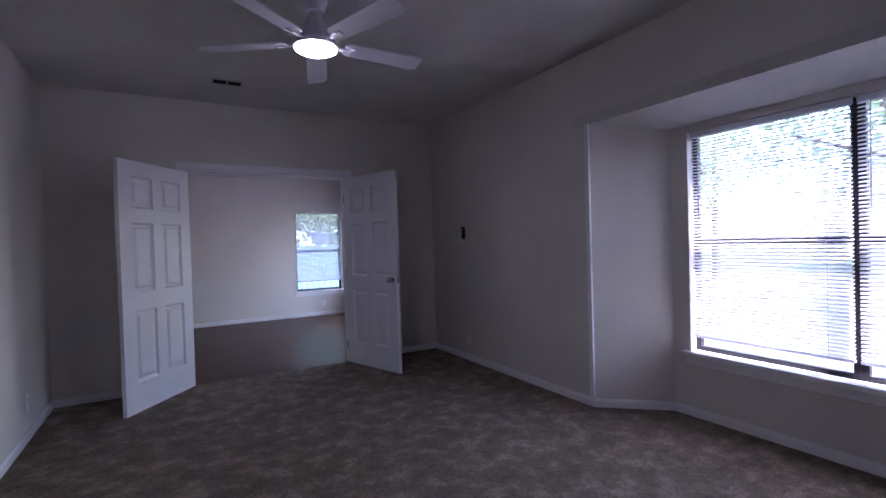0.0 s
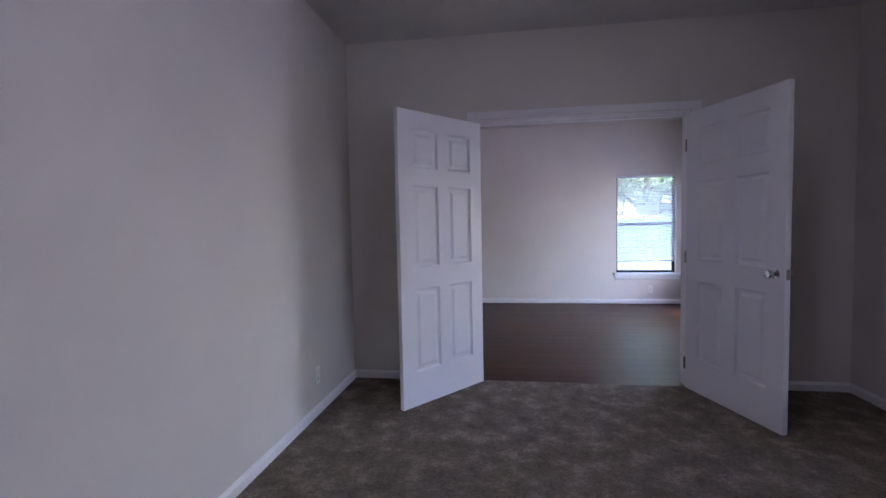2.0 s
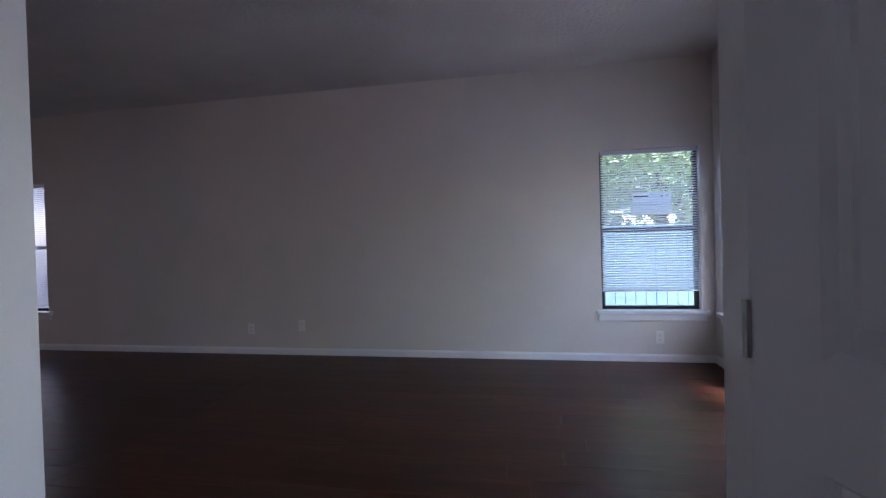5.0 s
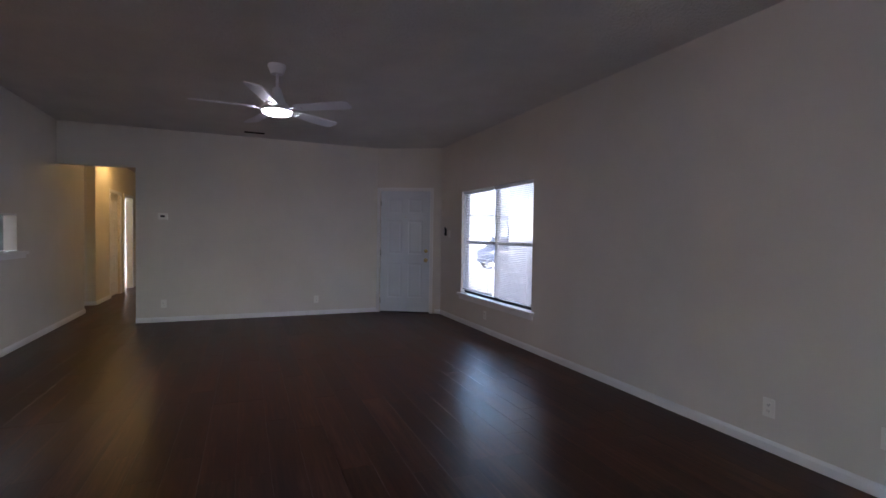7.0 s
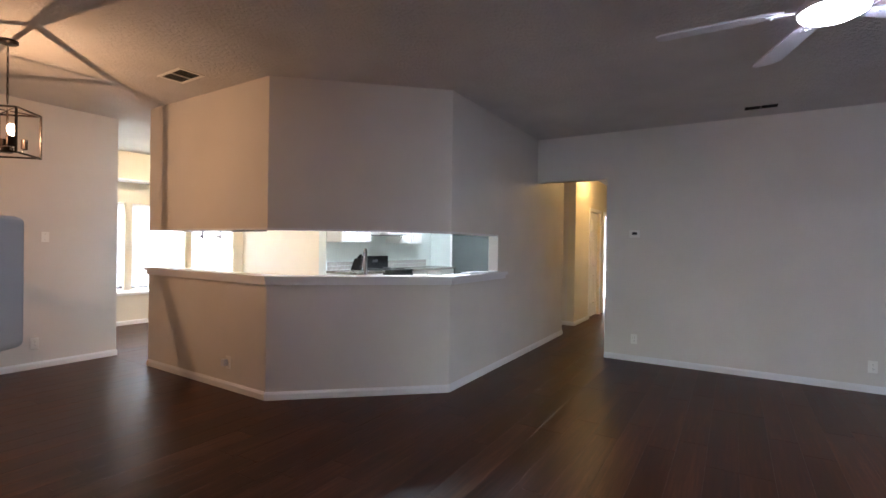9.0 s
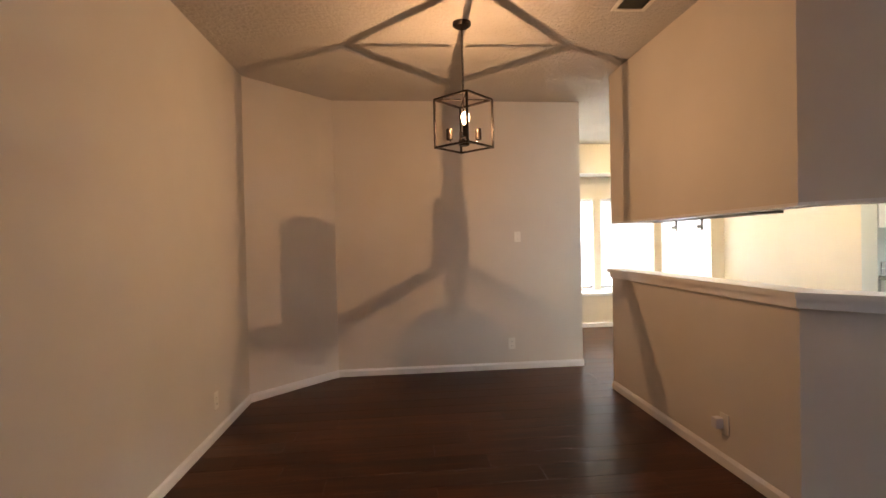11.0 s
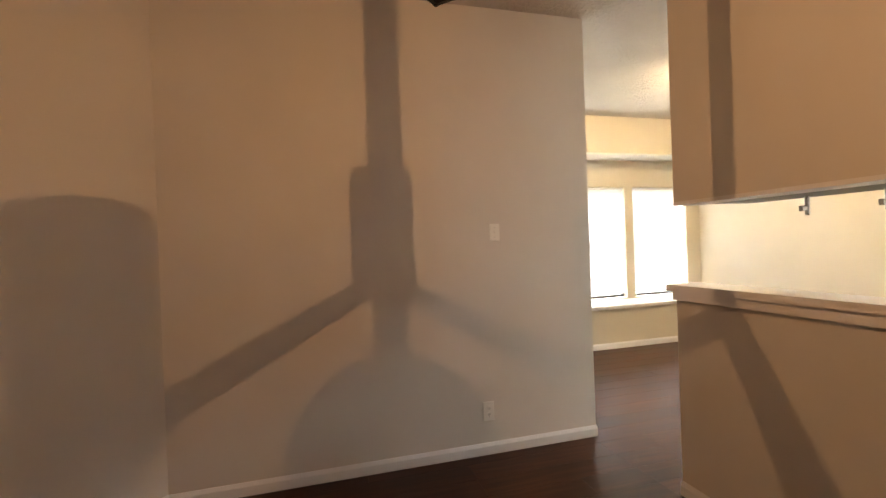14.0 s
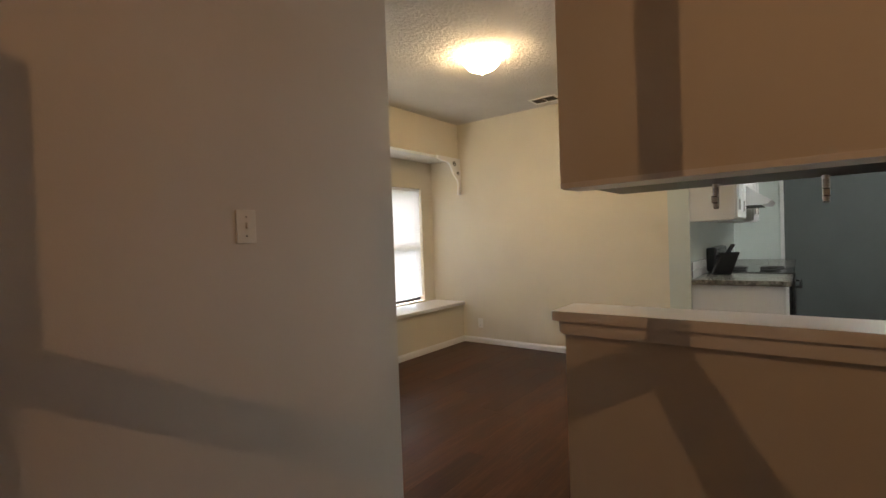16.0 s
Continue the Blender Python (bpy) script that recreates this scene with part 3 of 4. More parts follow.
for x0, x1, z0, z1 in ((-0.06, 0.012, 0.0, 2.06), (0.818, 0.90, 0.0, 2.06), (0.012, 0.818, 2.018, 2.06)):
    part("jamb", box(x0, x1, 0.02, 0.10, z0, z1), TRIM, front)
part("sweep", box(0.0, 0.83, 0.0185, 0.05, 0.0, 0.03), FRAME, front)
part("threshold", box(0.0, 0.83, -0.05, 0.06, 0.001, 0.02, 0.004), FRAME, front, "dark metal threshold")

casing("door_frame_2", (LX1, 2.517), (LX1, 0.753), 2.047, 0.0, 0.055)
# Unseen wide glazing, added to let daylight in; only the casing edge shows.
patio = thing("daylight_sliding_door", pose(LX1 + 0.06, 2.52, 0, 0, 0, -90), "white framed sliding glass door, closed, unseen glazing added for daylight", "door")
for k, (a, c, y) in enumerate(((0.005, 0.91, 0.0), (0.86, 1.765, 0.045))):
    for x0, x1, z0, z1 in ((a, a + 0.06, 0.005, 2.045), (c - 0.06, c, 0.005, 2.045), (a + 0.06, c - 0.06, 0.005, 0.09), (a + 0.06, c - 0.06, 1.97, 2.045)):
        part("stile", box(x0, x1, y - 0.018, y + 0.018, z0, z1, 0.003), TRIM, patio)
    pane = part("pane", box(a + 0.06, c - 0.06, y - 0.003, y + 0.003, 0.09, 1.97), GLASS, patio, "clear glass pane")
    pane.visible_shadow = False
part("handle", box(0.84, 0.865, -0.05, -0.0182, 0.95, 1.12, 0.004), CHROME, patio)

casing("door_frame_3", (-11.45, -1.64), (-12.22, -1.64), 2.03)
casing("door_frame_4", (-12.55, -1.64), (-13.35, -1.64), 2.03)
panel_door("hall_door", pose(-11.46, -1.70, 0, 0, 0, 180), 0.75, 2.02, TRIM, "white hall door standing shut in its frame")
panel_door("hall_door", pose(-12.57, -1.72, 0, 0, 0, 205), 0.77, 2.02, CREAM, "cream hall door slightly ajar with metal knob", CHROME)

# ---- ceiling fans ----


def ceiling_fan(x, y, drop, turn, label, lit):
    """Five white blades on brackets, a motor housing and a lit disc; drop is the height of the disc under the ceiling."""
    root = thing("ceiling_fan", pose(x, y, H, 0, 0, turn), label, "ceiling fan", "ceiling fans")
    zl = -drop
    smooth(part("canopy", lathe([(0.074, 0), (0.076, -0.012), (0.07, -0.03), (0.054, -0.072), (0.05, -0.078), (0.018, -0.08)], 28), FANWHITE, root))
    smooth(part("downrod", rod((0, 0, min(zl + 0.2, -0.065)), (0, 0, -0.055), 0.012, 14), FANWHITE, root))
    smooth(part("motor_housing", lathe([(0.018, zl + 0.215), (0.035, zl + 0.205), (0.05, zl + 0.15), (0.075, zl + 0.085), (0.08, zl + 0.075), (0.098, zl + 0.07), (0.1, zl + 0.05), (0.085, zl + 0.045)], 32), FANWHITE, root))
    smooth(part("light_rim", lathe([(0.085, zl + 0.045), (0.118, zl + 0.04), (0.128, zl + 0.02), (0.124, zl + 0.006)], 36), FANWHITE, root))
    smooth(part("diffuser", lathe([(0.122, zl + 0.012), (0.118, zl - 0.004), (0.09, zl - 0.018), (0.04, zl - 0.025), (0, zl - 0.026)], 36), lit, root, "glowing white light disc"))
    for k in range(5):
        a = pose(0, 0, zl + 0.034, 0, 0, 72 * k) @ pose(0, 0, 0, -11, 0, 0)
        bm = bmesh.new()
        r0, r1, w0, w1 = 0.17, 0.68, 0.058, 0.07
        outline = [(r0, -w0 * 0.7), (r0 + 0.03, -w0)] + [(r1 - 0.03, -w1), (r1, -w1 + 0.025), (r1, w1 - 0.025), (r1 - 0.03, w1)] + [(r0 + 0.03, w0), (r0, w0 * 0.7)]
        add_prism(bm, outline, -0.004, 0.004)
        bm.transform(a)
        blade = part("blade", bm, FANWHITE, root)
        bm = bmesh.new()
        add_prism(bm, [(0.115, -0.02), (0.15, -0.012), (0.2, -0.022), (0.235, -0.022), (0.235, 0.022), (0.2, 0.022), (0.15, 0.012), (0.115, 0.02)], -0.012, -0.0045)
        for sx, sy in ((0.215, 0.012), (0.215, -0.012)):
            lathe([(0.006, -0.012), (0.006, -0.016), (0, -0.016)], 8, bm, Matrix.Translation((sx, sy, 0)))
        bm.transform(a)
        part("bracket", bm, FANWHITE, blade)
    return root


ceiling_fan(-0.15, -2.385, 0.29, 74.5, "white five-blade ceiling fan with lit disc over the carpet", BEDROOM_FAN_GLOW)
ceiling_fan(-5.03, 1.0, 0.405, 54, "white five-blade ceiling fan with lit disc on a short rod", FAN_GLOW)

# ---- cage pendant ----


def cage_pendant(x, y):
    root = thing("cage_pendant", pose(x, y, H, 0, 0, 43.4), "dark bronze cube-frame pendant with one lit bulb", "pendant lamp")
    smooth(part("canopy", lathe([(0.06, 0), (0.06, -0.018), (0.05, -0.026), (0.008, -0.028)], 28), BRONZE, root))
    z1, z0, s, b = -0.499, -0.809, 0.134, 0.006
    # chain
    bm = bmesh.new()
    n = 11
    for k in range(n):
        zc = -0.045 - (0.40 / n) * (k + 0.5)
        pts = [Vector((0.008 * math.cos(t), 0, 0.023 * math.sin(t))) for t in (2 * math.pi * j / 10 for j in range(10))]
        turn = Matrix.Translation((0, 0, zc)) @ pose(0, 0, 0, 0, 0, 90 * (k % 2))
        for j in range(10):
            rod(turn @ pts[j], turn @ pts[(j + 1) % 10], 0.0018, 5, bm)
    part("chain", bm, BRONZE, root)
    part("cable", rod((0.004, 0.003, -0.03), (0.003, 0.0, z1), 0.002, 6), BRONZE, root)
    for sx in (-1, 1):
        for sy in (-1, 1):
            part("post", box(sx * s - b, sx * s + b, sy * s - b, sy * s + b, z0 - 0.008, z1 + 0.004, 0.001), BRONZE, root)
            part("stay", rod((sx * s, sy * s, z1), (sx * 0.01, sy * 0.01, z1 - 0.0), 0.0045, 8), BRONZE, root)
    for z in (z0, z1):
        for sy in (-1, 1):
            part("bar", box(-s + b, s - b, sy * s - b, sy * s + b, z - b, z + b), BRONZE, root)
            part("bar", box(sy * s - b, sy * s + b, -s + b, s - b, z - b, z + b), BRONZE, root)
    smooth(part("stem", rod((0, 0, z0 + 0.04), (0, 0, z1), 0.006, 10), BRONZE, root))
    smooth(part("hub", lathe([(0.03, z0 + 0.01), (0.036, z0 + 0.015), (0.036, z0 + 0.05), (0.02, z0 + 0.058)], 20), BRONZE, root))
    for k in range(4):
        a = radians(90 * k + 45 + 0)
        c, d = math.cos(a) * 0.095, math.sin(a) * 0.095
        bm = bmesh.new()
        rod((c * 0.3, d * 0.3, z0 + 0.03), (c * 0.85, d * 0.85, z0 + 0.026), 0.004, 8, bm)
        rod((c * 0.85, d * 0.85, z0 + 0.026), (c, d, z0 + 0.05), 0.004, 8, bm)
        part("arm", bm, CHROME, root)
        smooth(part("socket", lathe([(0.017, z0 + 0.048), (0.0205, z0 + 0.05), (0.0205, z0 + 0.12), (0.015, z0 + 0.12), (0.015, z0 + 0.06), (0, z0 + 0.06)], 16, None, Matrix.Translation((c, d, 0))), BRONZE, root, "dark metal candle sleeve"))
        if k == 0:
            bulb = part("bulb", lathe([(0.011, z0 + 0.1), (0.013, z0 + 0.125), (0.024, z0 + 0.15), (0.028, z0 + 0.17), (0.024, z0 + 0.19), (0.012, z0 + 0.203), (0, z0 + 0.205)], 20, None, Matrix.Translation((c, d, 0))), BULB_GLOW, root, "lit round bulb")
            bulb.visible_shadow = False
            smooth(bulb)
            lamp = new("pendant_light", bpy.data.lights.new("pendant_light", "POINT"))
            lamp.data.energy, lamp.data.color, lamp.data.shadow_soft_size = PENDANT_WATTS, (1.0, 0.56, 0.26), 0.0012
            lamp.matrix_world = root.matrix_world @ Matrix.Translation((c * 1.1 + 0.003, d * 1.1 - 0.003, z0 + 0.161))
    return root


cage_pendant(-3.705, -3.75)

# ---- dome lamps ----


def dome_lamp(x, y, z, r, mat, label, finial=True):
    root = thing("ceiling_light", pose(x, y, z), label, "ceiling light")
    smooth(part("pan", lathe([(r * 0.7, 0), (r * 0.72, -0.02), (r * 0.55, -0.03)], 32), FANWHITE, root))
    smooth(part("shade", lathe([(r * 0.98, -0.022), (r, -0.03), (r * 0.92, -0.07), (r * 0.7, -0.105), (r * 0.35, -0.13), (0, -0.137)], 36), mat, root, "glowing frosted glass bowl"))
    if finial:
        smooth(part("finial", lathe([(0.014, -0.134), (0.016, -0.142), (0.008, -0.15), (0.01, -0.158), (0, -0.164)], 14), CHROME, root))
    return root


dome_lamp(-6.86, -6.03, H, 0.152, DOME_GLOW, "lit frosted glass dome light on textured ceiling")
dome_lamp(-11.0, -1.28, 2.66, 0.15, HALL_GLOW, "lit globe light on the hall ceiling", False)

# ---- vents, plates and small fittings ----


def vent(x, y, z, turn, w, d, label, slats, edge):
    root = thing("ceiling_vent", pose(x, y, z, 0, 0, turn), label, "vent", "ceiling vents")
    f = 0.026
    for x0, x1, y0, y1 in ((-w / 2, w / 2, -d / 2, -d / 2 + f), (-w / 2, w / 2, d / 2 - f, d / 2), (-w / 2, -w / 2 + f, -d / 2 + f, d / 2 - f), (w / 2 - f, w / 2, -d / 2 + f, d / 2 - f), (-0.008, 0.008, -d / 2 + f, d / 2 - f)):
        part("frame", box(x0, x1, y0, y1, -0.008, -0.0005, 0.002), edge, root)
    part("backing", box(-w / 2 + f, w / 2 - f, -d / 2 + f, d / 2 - f, -0.0018, -0.0008), SLOT, root, "dark duct behind the slats")
    n = max(4, int((d - 2 * f) / 0.016))
    for k in range(n):
        yy = -d / 2 + f + (k + 0.5) * (d - 2 * f) / n
        bm = box(-w / 2 + f, w / 2 - f, -0.006, 0.006, -0.0006, 0.0006)
        bm.transform(pose(0, yy, -0.006, 40))
        part("slat", bm, slats, root)
    return root


vent(-0.455, -0.69, H, 0, 0.27, 0.15, "ceiling air vent with two dark grilles above the doors", BRONZE, CEILING)
vent(-8.03, 0.865, H, 90, 0.32, 0.17, "ceiling air vent near the far living room wall", BRONZE, CEILING)
vent(-4.715, -3.355, H, 88, 0.36, 0.22, "white slatted ceiling vent near the pendant", BRASS_DULL, PLATE)
vent(-8.33, -6.18, H, 90, 0.3, 0.2, "slatted ceiling vent in the breakfast room", BRASS_DULL, PLATE)


def plate(name, m, w, h, kind, label, category):
    """A wall plate in the x-z plane that faces -y."""
    root = thing(name, m, label, category, "wall plates")
    part("cover", box(-w / 2, w / 2, -0.007, -0.0005, -h / 2, h / 2, 0.003), PLATE, root)
    if kind == "outlet":
        for z in (-0.02, 0.02):
            part("socket_face", lathe([(0.0165, 0), (0.0165, 0.002), (0, 0.002)], 16, None, pose(0, -0.007, z, 90)), PLATE, root)
            for u in (-0.006, 0.006):
                part("slot", box(u - 0.0012, u + 0.0012, -0.0096, -0.0088, z - 0.004, z + 0.005), SLOT, root)
            part("slot", lathe([(0.0022, 0), (0.0022, 0.0006), (0, 0.0006)], 8, None, pose(0, -0.009, z - 0.0095, 90)), SLOT, root)
    else:
        part("toggle", box(-0.004, 0.004, -0.018, -0.006, -0.006, 0.012, 0.0015), PLATE, root)
        for z in (-0.03, 0.03):
            part("screw", lathe([(0.003, 0), (0.002, 0.0012), (0, 0.0014)], 8, None, pose(0, -0.007, z, 90)), CHROME, root)
    return root


NW, EW, WW, SW = 0, -90, 90, 180
for x, z in ((-2.565, 0.27), (-1.975, 0.31), (1.545, 0.225), (-6.306, 0.235)):
    plate("wall_outlet", pose(x, LY1, z), 0.072, 0.116, "outlet", "ivory duplex outlet above the baseboard", "outlet")
for y, z in ((-0.325, 0.265), (1.8, 0.25)):
    plate("wall_outlet", pose(WX, y, z, 0, 0, 90), 0.072, 0.116, "outlet", "ivory duplex outlet above the baseboard", "outlet")
plate("wall_outlet", pose(-4.397, -5.435, 0.265, 0, 0, 180), 0.072, 0.116, "outlet", "ivory duplex outlet above the baseboard", "outlet")
plate("light_switch", pose(-4.477, -5.435, 1.36, 0, 0, 180), 0.066, 0.106, "switch", "ivory toggle light switch on beige wall", "switch")
plate("wall_outlet", pose(-1.985, -4.05, 0.262, 0, 0, -90), 0.072, 0.116, "outlet", "ivory duplex outlet above the baseboard", "outlet")
plate("wall_outlet", pose(QX, -7.243, 0.25, 0, 0, 90), 0.072, 0.116, "outlet", "ivory duplex outlet in the breakfast room", "outlet")
plate("wall_outlet", pose(AX1, -0.766, 0.23, 0, 0, -90), 0.072, 0.116, "outlet", "ivory duplex outlet above the carpet", "outlet")
plate("wall_outlet", pose(AX0, -0.768, 0.27, 0, 0, 90), 0.072, 0.116, "outlet", "ivory duplex outlet above the carpet", "outlet")
plate("light_switch", pose(AX1, -0.655, 1.353, 0, 0, -90), 0.072, 0.116, "switch", "ivory toggle switch beside the fan remote", "switch")
plate("light_switch", pose(-7.55, LY1, 1.33), 0.072, 0.116, "switch", "ivory toggle switch beside the entry window", "switch")

thermo = thing("thermostat", pose(WX, -0.335, 1.51, 0, 0, 90), "small white thermostat on the living room wall", "thermostat")
part("case", box(-0.06, 0.06, -0.026, -0.0005, -0.045, 0.045, 0.006), PLATE, thermo)
part("display", box(-0.028, 0.028, -0.0285, -0.0255, -0.012, 0.018), SLOT, thermo, "dark display")


def wall_remote(name, m, label):
    root = thing(name, m, label, "wall control", "fan wall controls")
    part("cradle", box(-0.026, 0.026, -0.014, -0.0005, -0.07, 0.05, 0.004), SLOT, root)
    part("remote", box(-0.022, 0.022, -0.028, -0.0142, -0.064, 0.066, 0.005), BLACK, root, "black handset in its cradle")
    for k in range(3):
        part("button", box(-0.009, 0.009, -0.0305, -0.0275, 0.035 - 0.025 * k - 0.006, 0.035 - 0.025 * k + 0.006, 0.001), FANWHITE, root)
    return root


wall_remote("fan_remote", pose(AX1, -0.715, 1.41, 0, 0, -90), "black fan remote in a wall cradle")
wall_remote("fan_remote", pose(-7.69, LY1, 1.37), "black fan remote in a wall cradle beside the door")

cable = thing("cable_plate", pose(-5.09, -3.2, 0.25, 0, 0, 90), "ivory coaxial outlet with a white plug adapter", "outlet")
part("cover", box(-0.036, 0.036, -0.007, -0.0005, -0.058, 0.058, 0.003), PLATE, cable)
part("adapter", box(-0.05, -0.002, -0.05, -0.0072, -0.03, 0.03, 0.005), FANWHITE, cable, "white plug-in adapter")

# ---- peninsula bar, bar stool hooks and papers ----
wide_out, wide_in = ring_line(LINE, -0.034), ring_line(LINE, 0.165)
wide_out[0], wide_in[0] = (wide_out[0][0], B0[1] - 0.03), (wide_in[0][0], B0[1] - 0.03)
end_out, end_in = (-7.37, -1.49), (PT, -1.70)
bar = tagged(mesh_object("bar_top", prism(wide_out[:3] + [end_out, (-7.37, -1.5352), (PT, -1.5352)] + [wide_in[3]] + wide_in[:3][::-1], BAR + 0.001, BAR + 0.032), TRIM), "white painted bar ledge following the angled half wall", "counter", "", "structure")
structure("trim_bar", prism(ring_line(LINE[:3] + [(-7.36, -1.537)], -0.022) + ring_line(LINE[:3] + [(-7.36, -1.537)], -0.0005)[::-1], BAR - 0.042, BAR), TRIM, "white moulding under the bar ledge")
structure("trim_bar_end", box(B0[0] - 0.115, B0[0] + 0.001, B0[1] - 0.02, B0[1] - 0.0005, BAR - 0.042, BAR), TRIM)
structure("trim_soffit", prism(ring_line(LINE, -0.003) + ring_line(LINE, 0.142)[::-1], UP - 0.018, UP - 0.0005), TRIM, "white strip under the upper wall")

for u, v in ((-5.477, -4.27), (-5.5, -3.985)):
    hook = thing("under_cabinet_bracket", pose(u, v, UP + 0.0015, 0, 0, 0), "grey metal bracket hanging under the soffit", "bracket", "soffit brackets")
    bm = bmesh.new()
    add_prism(bm, [(-0.022, -0.012), (0.022, -0.012), (0.022, 0.012), (-0.022, 0.012)], -0.012, 0)
    lathe([(0.013, 0), (0.010, -0.03), (0.009, -0.095), (0.006, -0.1), (0, -0.1)], 14, bm)
    part("arm", bm, CHROME, hook)
    part("clip", box(0.008, 0.04, -0.009, 0.009, -0.082, -0.058, 0.003), CHROME, hook)

for k, (x, y, a, s) in enumerate(((-7.02, -1.56, 7, 1.5), (-6.72, -1.575, -6, 1.1))):
    sheet = tagged(mesh_object("leaflet", box(-0.14 * s, 0.14 * s, -0.055, 0.055, 0, 0.013 + 0.007 * k, 0.002), PAPER), "pale printed leaflets lying on the bar ledge", "papers", "papers on the ledge")
    sheet.matrix_world = pose(x, y, BAR + 0.0325, 0, 0, a)

# ---- corner fireplace ----
FP = Vector((-2.985, -0.968))
fd = Vector((math.cos(radians(36)), math.sin(radians(36))))
fn = Vector((fd.y, -fd.x))


def fp_outline(inset, front_in):
    a = FP + fd * inset + fn * front_in
    k = (-1.9865 - a.x) / fd.x
    return [tuple(a), (-1.9865, -1.72 + inset * 0.8), (-1.9865, a.y + k * fd.y)]


fireplace = thing("fireplace", pose(-2.2, -0.4, 0), "stepped white plaster fireplace with grey stone surround at the corner", "fireplace")
inv = fireplace.matrix_world.inverted()


def fp_part(name, outline, z0, z1, mat, bevel, label=""):
    bm = prism(outline, z0, z1, bevel)
    bm.transform(inv)
    return part(name, bm, mat, fireplace, label)


fp_part("firebox", fp_outline(0.14, 0.03), 0.0, 0.878, BLACK, 0.0, "black firebox body")
fp_part("stone_surround", fp_outline(0.10, 0.012), 0.88, 1.038, STONE, 0.008, "grey stone tile surround")
fp_part("mantel_block", fp_outline(0.0, 0.0), 1.04, 1.392, PLASTER, 0.018, "white plaster mantel block with rounded edges")
fp_part("upper_step", fp_outline(0.16, 0.02), 1.393, 1.53, PLASTER, 0.018, "upper plaster step")

# ---- kitchen ----


def cabinet_unit(name, x0, x1, y0, y1, z0, z1, doors, label, group, toe=False):
    """A white cabinet unit against the south wall, its doors facing +y."""
    root = thing(name, pose((x0 + x1) / 2, y0, z0), label, "cabinet", group)
    w, d, h = x1 - x0, y1 - y0, z1 - z0
    part("body", box(-w / 2, w / 2, 0, d - 0.02, 0.09 if toe else 0, h), APPLIANCE, root)
    if toe:
        part("toe_kick", box(-w / 2, w / 2, 0, d - 0.09, 0, 0.09), SLOT, root)
    for k in range(doors):
        a, b = -w / 2 + w * k / doors + 0.008, -w / 2 + w * (k + 1) / doors - 0.008
        z = 0.11 if toe else 0.012
        door = part("door", box(a, b, d - 0.0195, d, z, h - 0.012, 0.004), APPLIANCE, root)
        part("raised_panel", box(a + 0.05, b - 0.05, d, d + 0.005, z + 0.05, h - 0.062, 0.004), APPLIANCE, door)
        part("handle", rod((b - 0.03, d + 0.012, z + 0.06), (b - 0.03, d + 0.012, z + 0.14), 0.005, 8), CHROME, door)
    return root


SY = -4.745
cabinet_unit("upper_cabinet", -8.46, -7.78, SY, SY + 0.32, 1.37, 2.13, 2, "white upper kitchen cabinet beside the range hood", "upper kitchen cabinets")
cabinet_unit("upper_cabinet", -9.23, -8.47, SY, SY + 0.32, 1.66, 2.13, 2, "short white upper cabinet above the range hood", "upper kitchen cabinets")
cabinet_unit("upper_cabinet", -9.95, -9.24, SY, SY + 0.32, 1.37, 2.13, 2, "white upper kitchen cabinet on the pale wall", "upper kitchen cabinets")
cabinet_unit("base_cabinet", -8.46, -7.80, SY, SY + 0.6, 0, 0.875, 2, "white base cabinet under the speckled counter", "base kitchen cabinets", True)
cabinet_unit("base_cabinet", -10.70, -9.24, SY, SY + 0.6, 0, 0.875, 3, "white base cabinet beside the stove", "base kitchen cabinets", True)
hood = thing("range_hood", pose(-8.85, SY, 1.50), "white range hood under the cabinet", "range hood")
bm = bmesh.new()
ring = [[bm.verts.new((x, y, z)) for y, z in ((0.001, 0.0), (0.47, 0.0), (0.50, 0.03), (0.33, 0.155), (0.001, 0.155))] for x in (-0.375, 0.375)]
for k in range(5):
    bm.faces.new((ring[0][k], ring[0][(k + 1) % 5], ring[1][(k + 1) % 5], ring[1][k]))
bm.faces.new(ring[0])
bm.faces.new(ring[1][::-1])
part("canopy", bm, APPLIANCE, hood)
part("filter", box(-0.3, 0.3, 0.06, 0.42, -0.006, -0.0005), SLOT, hood, "dark grease filter")
for x0, x1 in ((-8.465, -7.775), (-10.72, -9.235)):
    tagged(mesh_object("worktop", box(x0, x1, SY + 0.001, SY + 0.63, 0.876, 0.915, 0.006), GRANITE), "dark speckled laminate worktop", "worktop", "kitchen worktops")
splash = tagged(new("backsplash"), "grey mosaic tile backsplash strip behind the worktop", "backsplash", "", "structure")
bm0 = box(-0.031, 0.031, 0.001, 0.011, -0.031, 0.031, 0.002, 1)
tile = part("tile", bm0, STONE, splash)
tile.location = (-7.83, SY, 0.95)
for r in range(2):
    for k in range(42):
        x = -7.83 - 0.066 * k
        if (r or k) and not -9.23 < x < -8.47:
            o = new("tile", tile.data)
            o.parent = splash
            o.location = (x, SY, 0.95 + 0.066 * r)

stove = thing("stove", pose(-8.85, SY, 0), "black electric range with raised control panel", "stove")
part("body", box(-0.375, 0.375, 0.02, 0.62, 0.0, 0.905, 0.006), BLACK, stove)
part("cooktop", box(-0.378, 0.378, 0.02, 0.64, 0.906, 0.922, 0.005), BLACK, stove)
part("backguard", box(-0.375, 0.375, 0.005, 0.085, 0.9225, 1.14, 0.02, 3), BLACK, stove, "black control panel")
for u in (-0.3, -0.22, 0.22, 0.3):
    part("knob", lathe([(0.02, 0), (0.018, 0.02), (0, 0.021)], 16, None, pose(u, 0.085, 1.05, -90)), BLACK, stove)
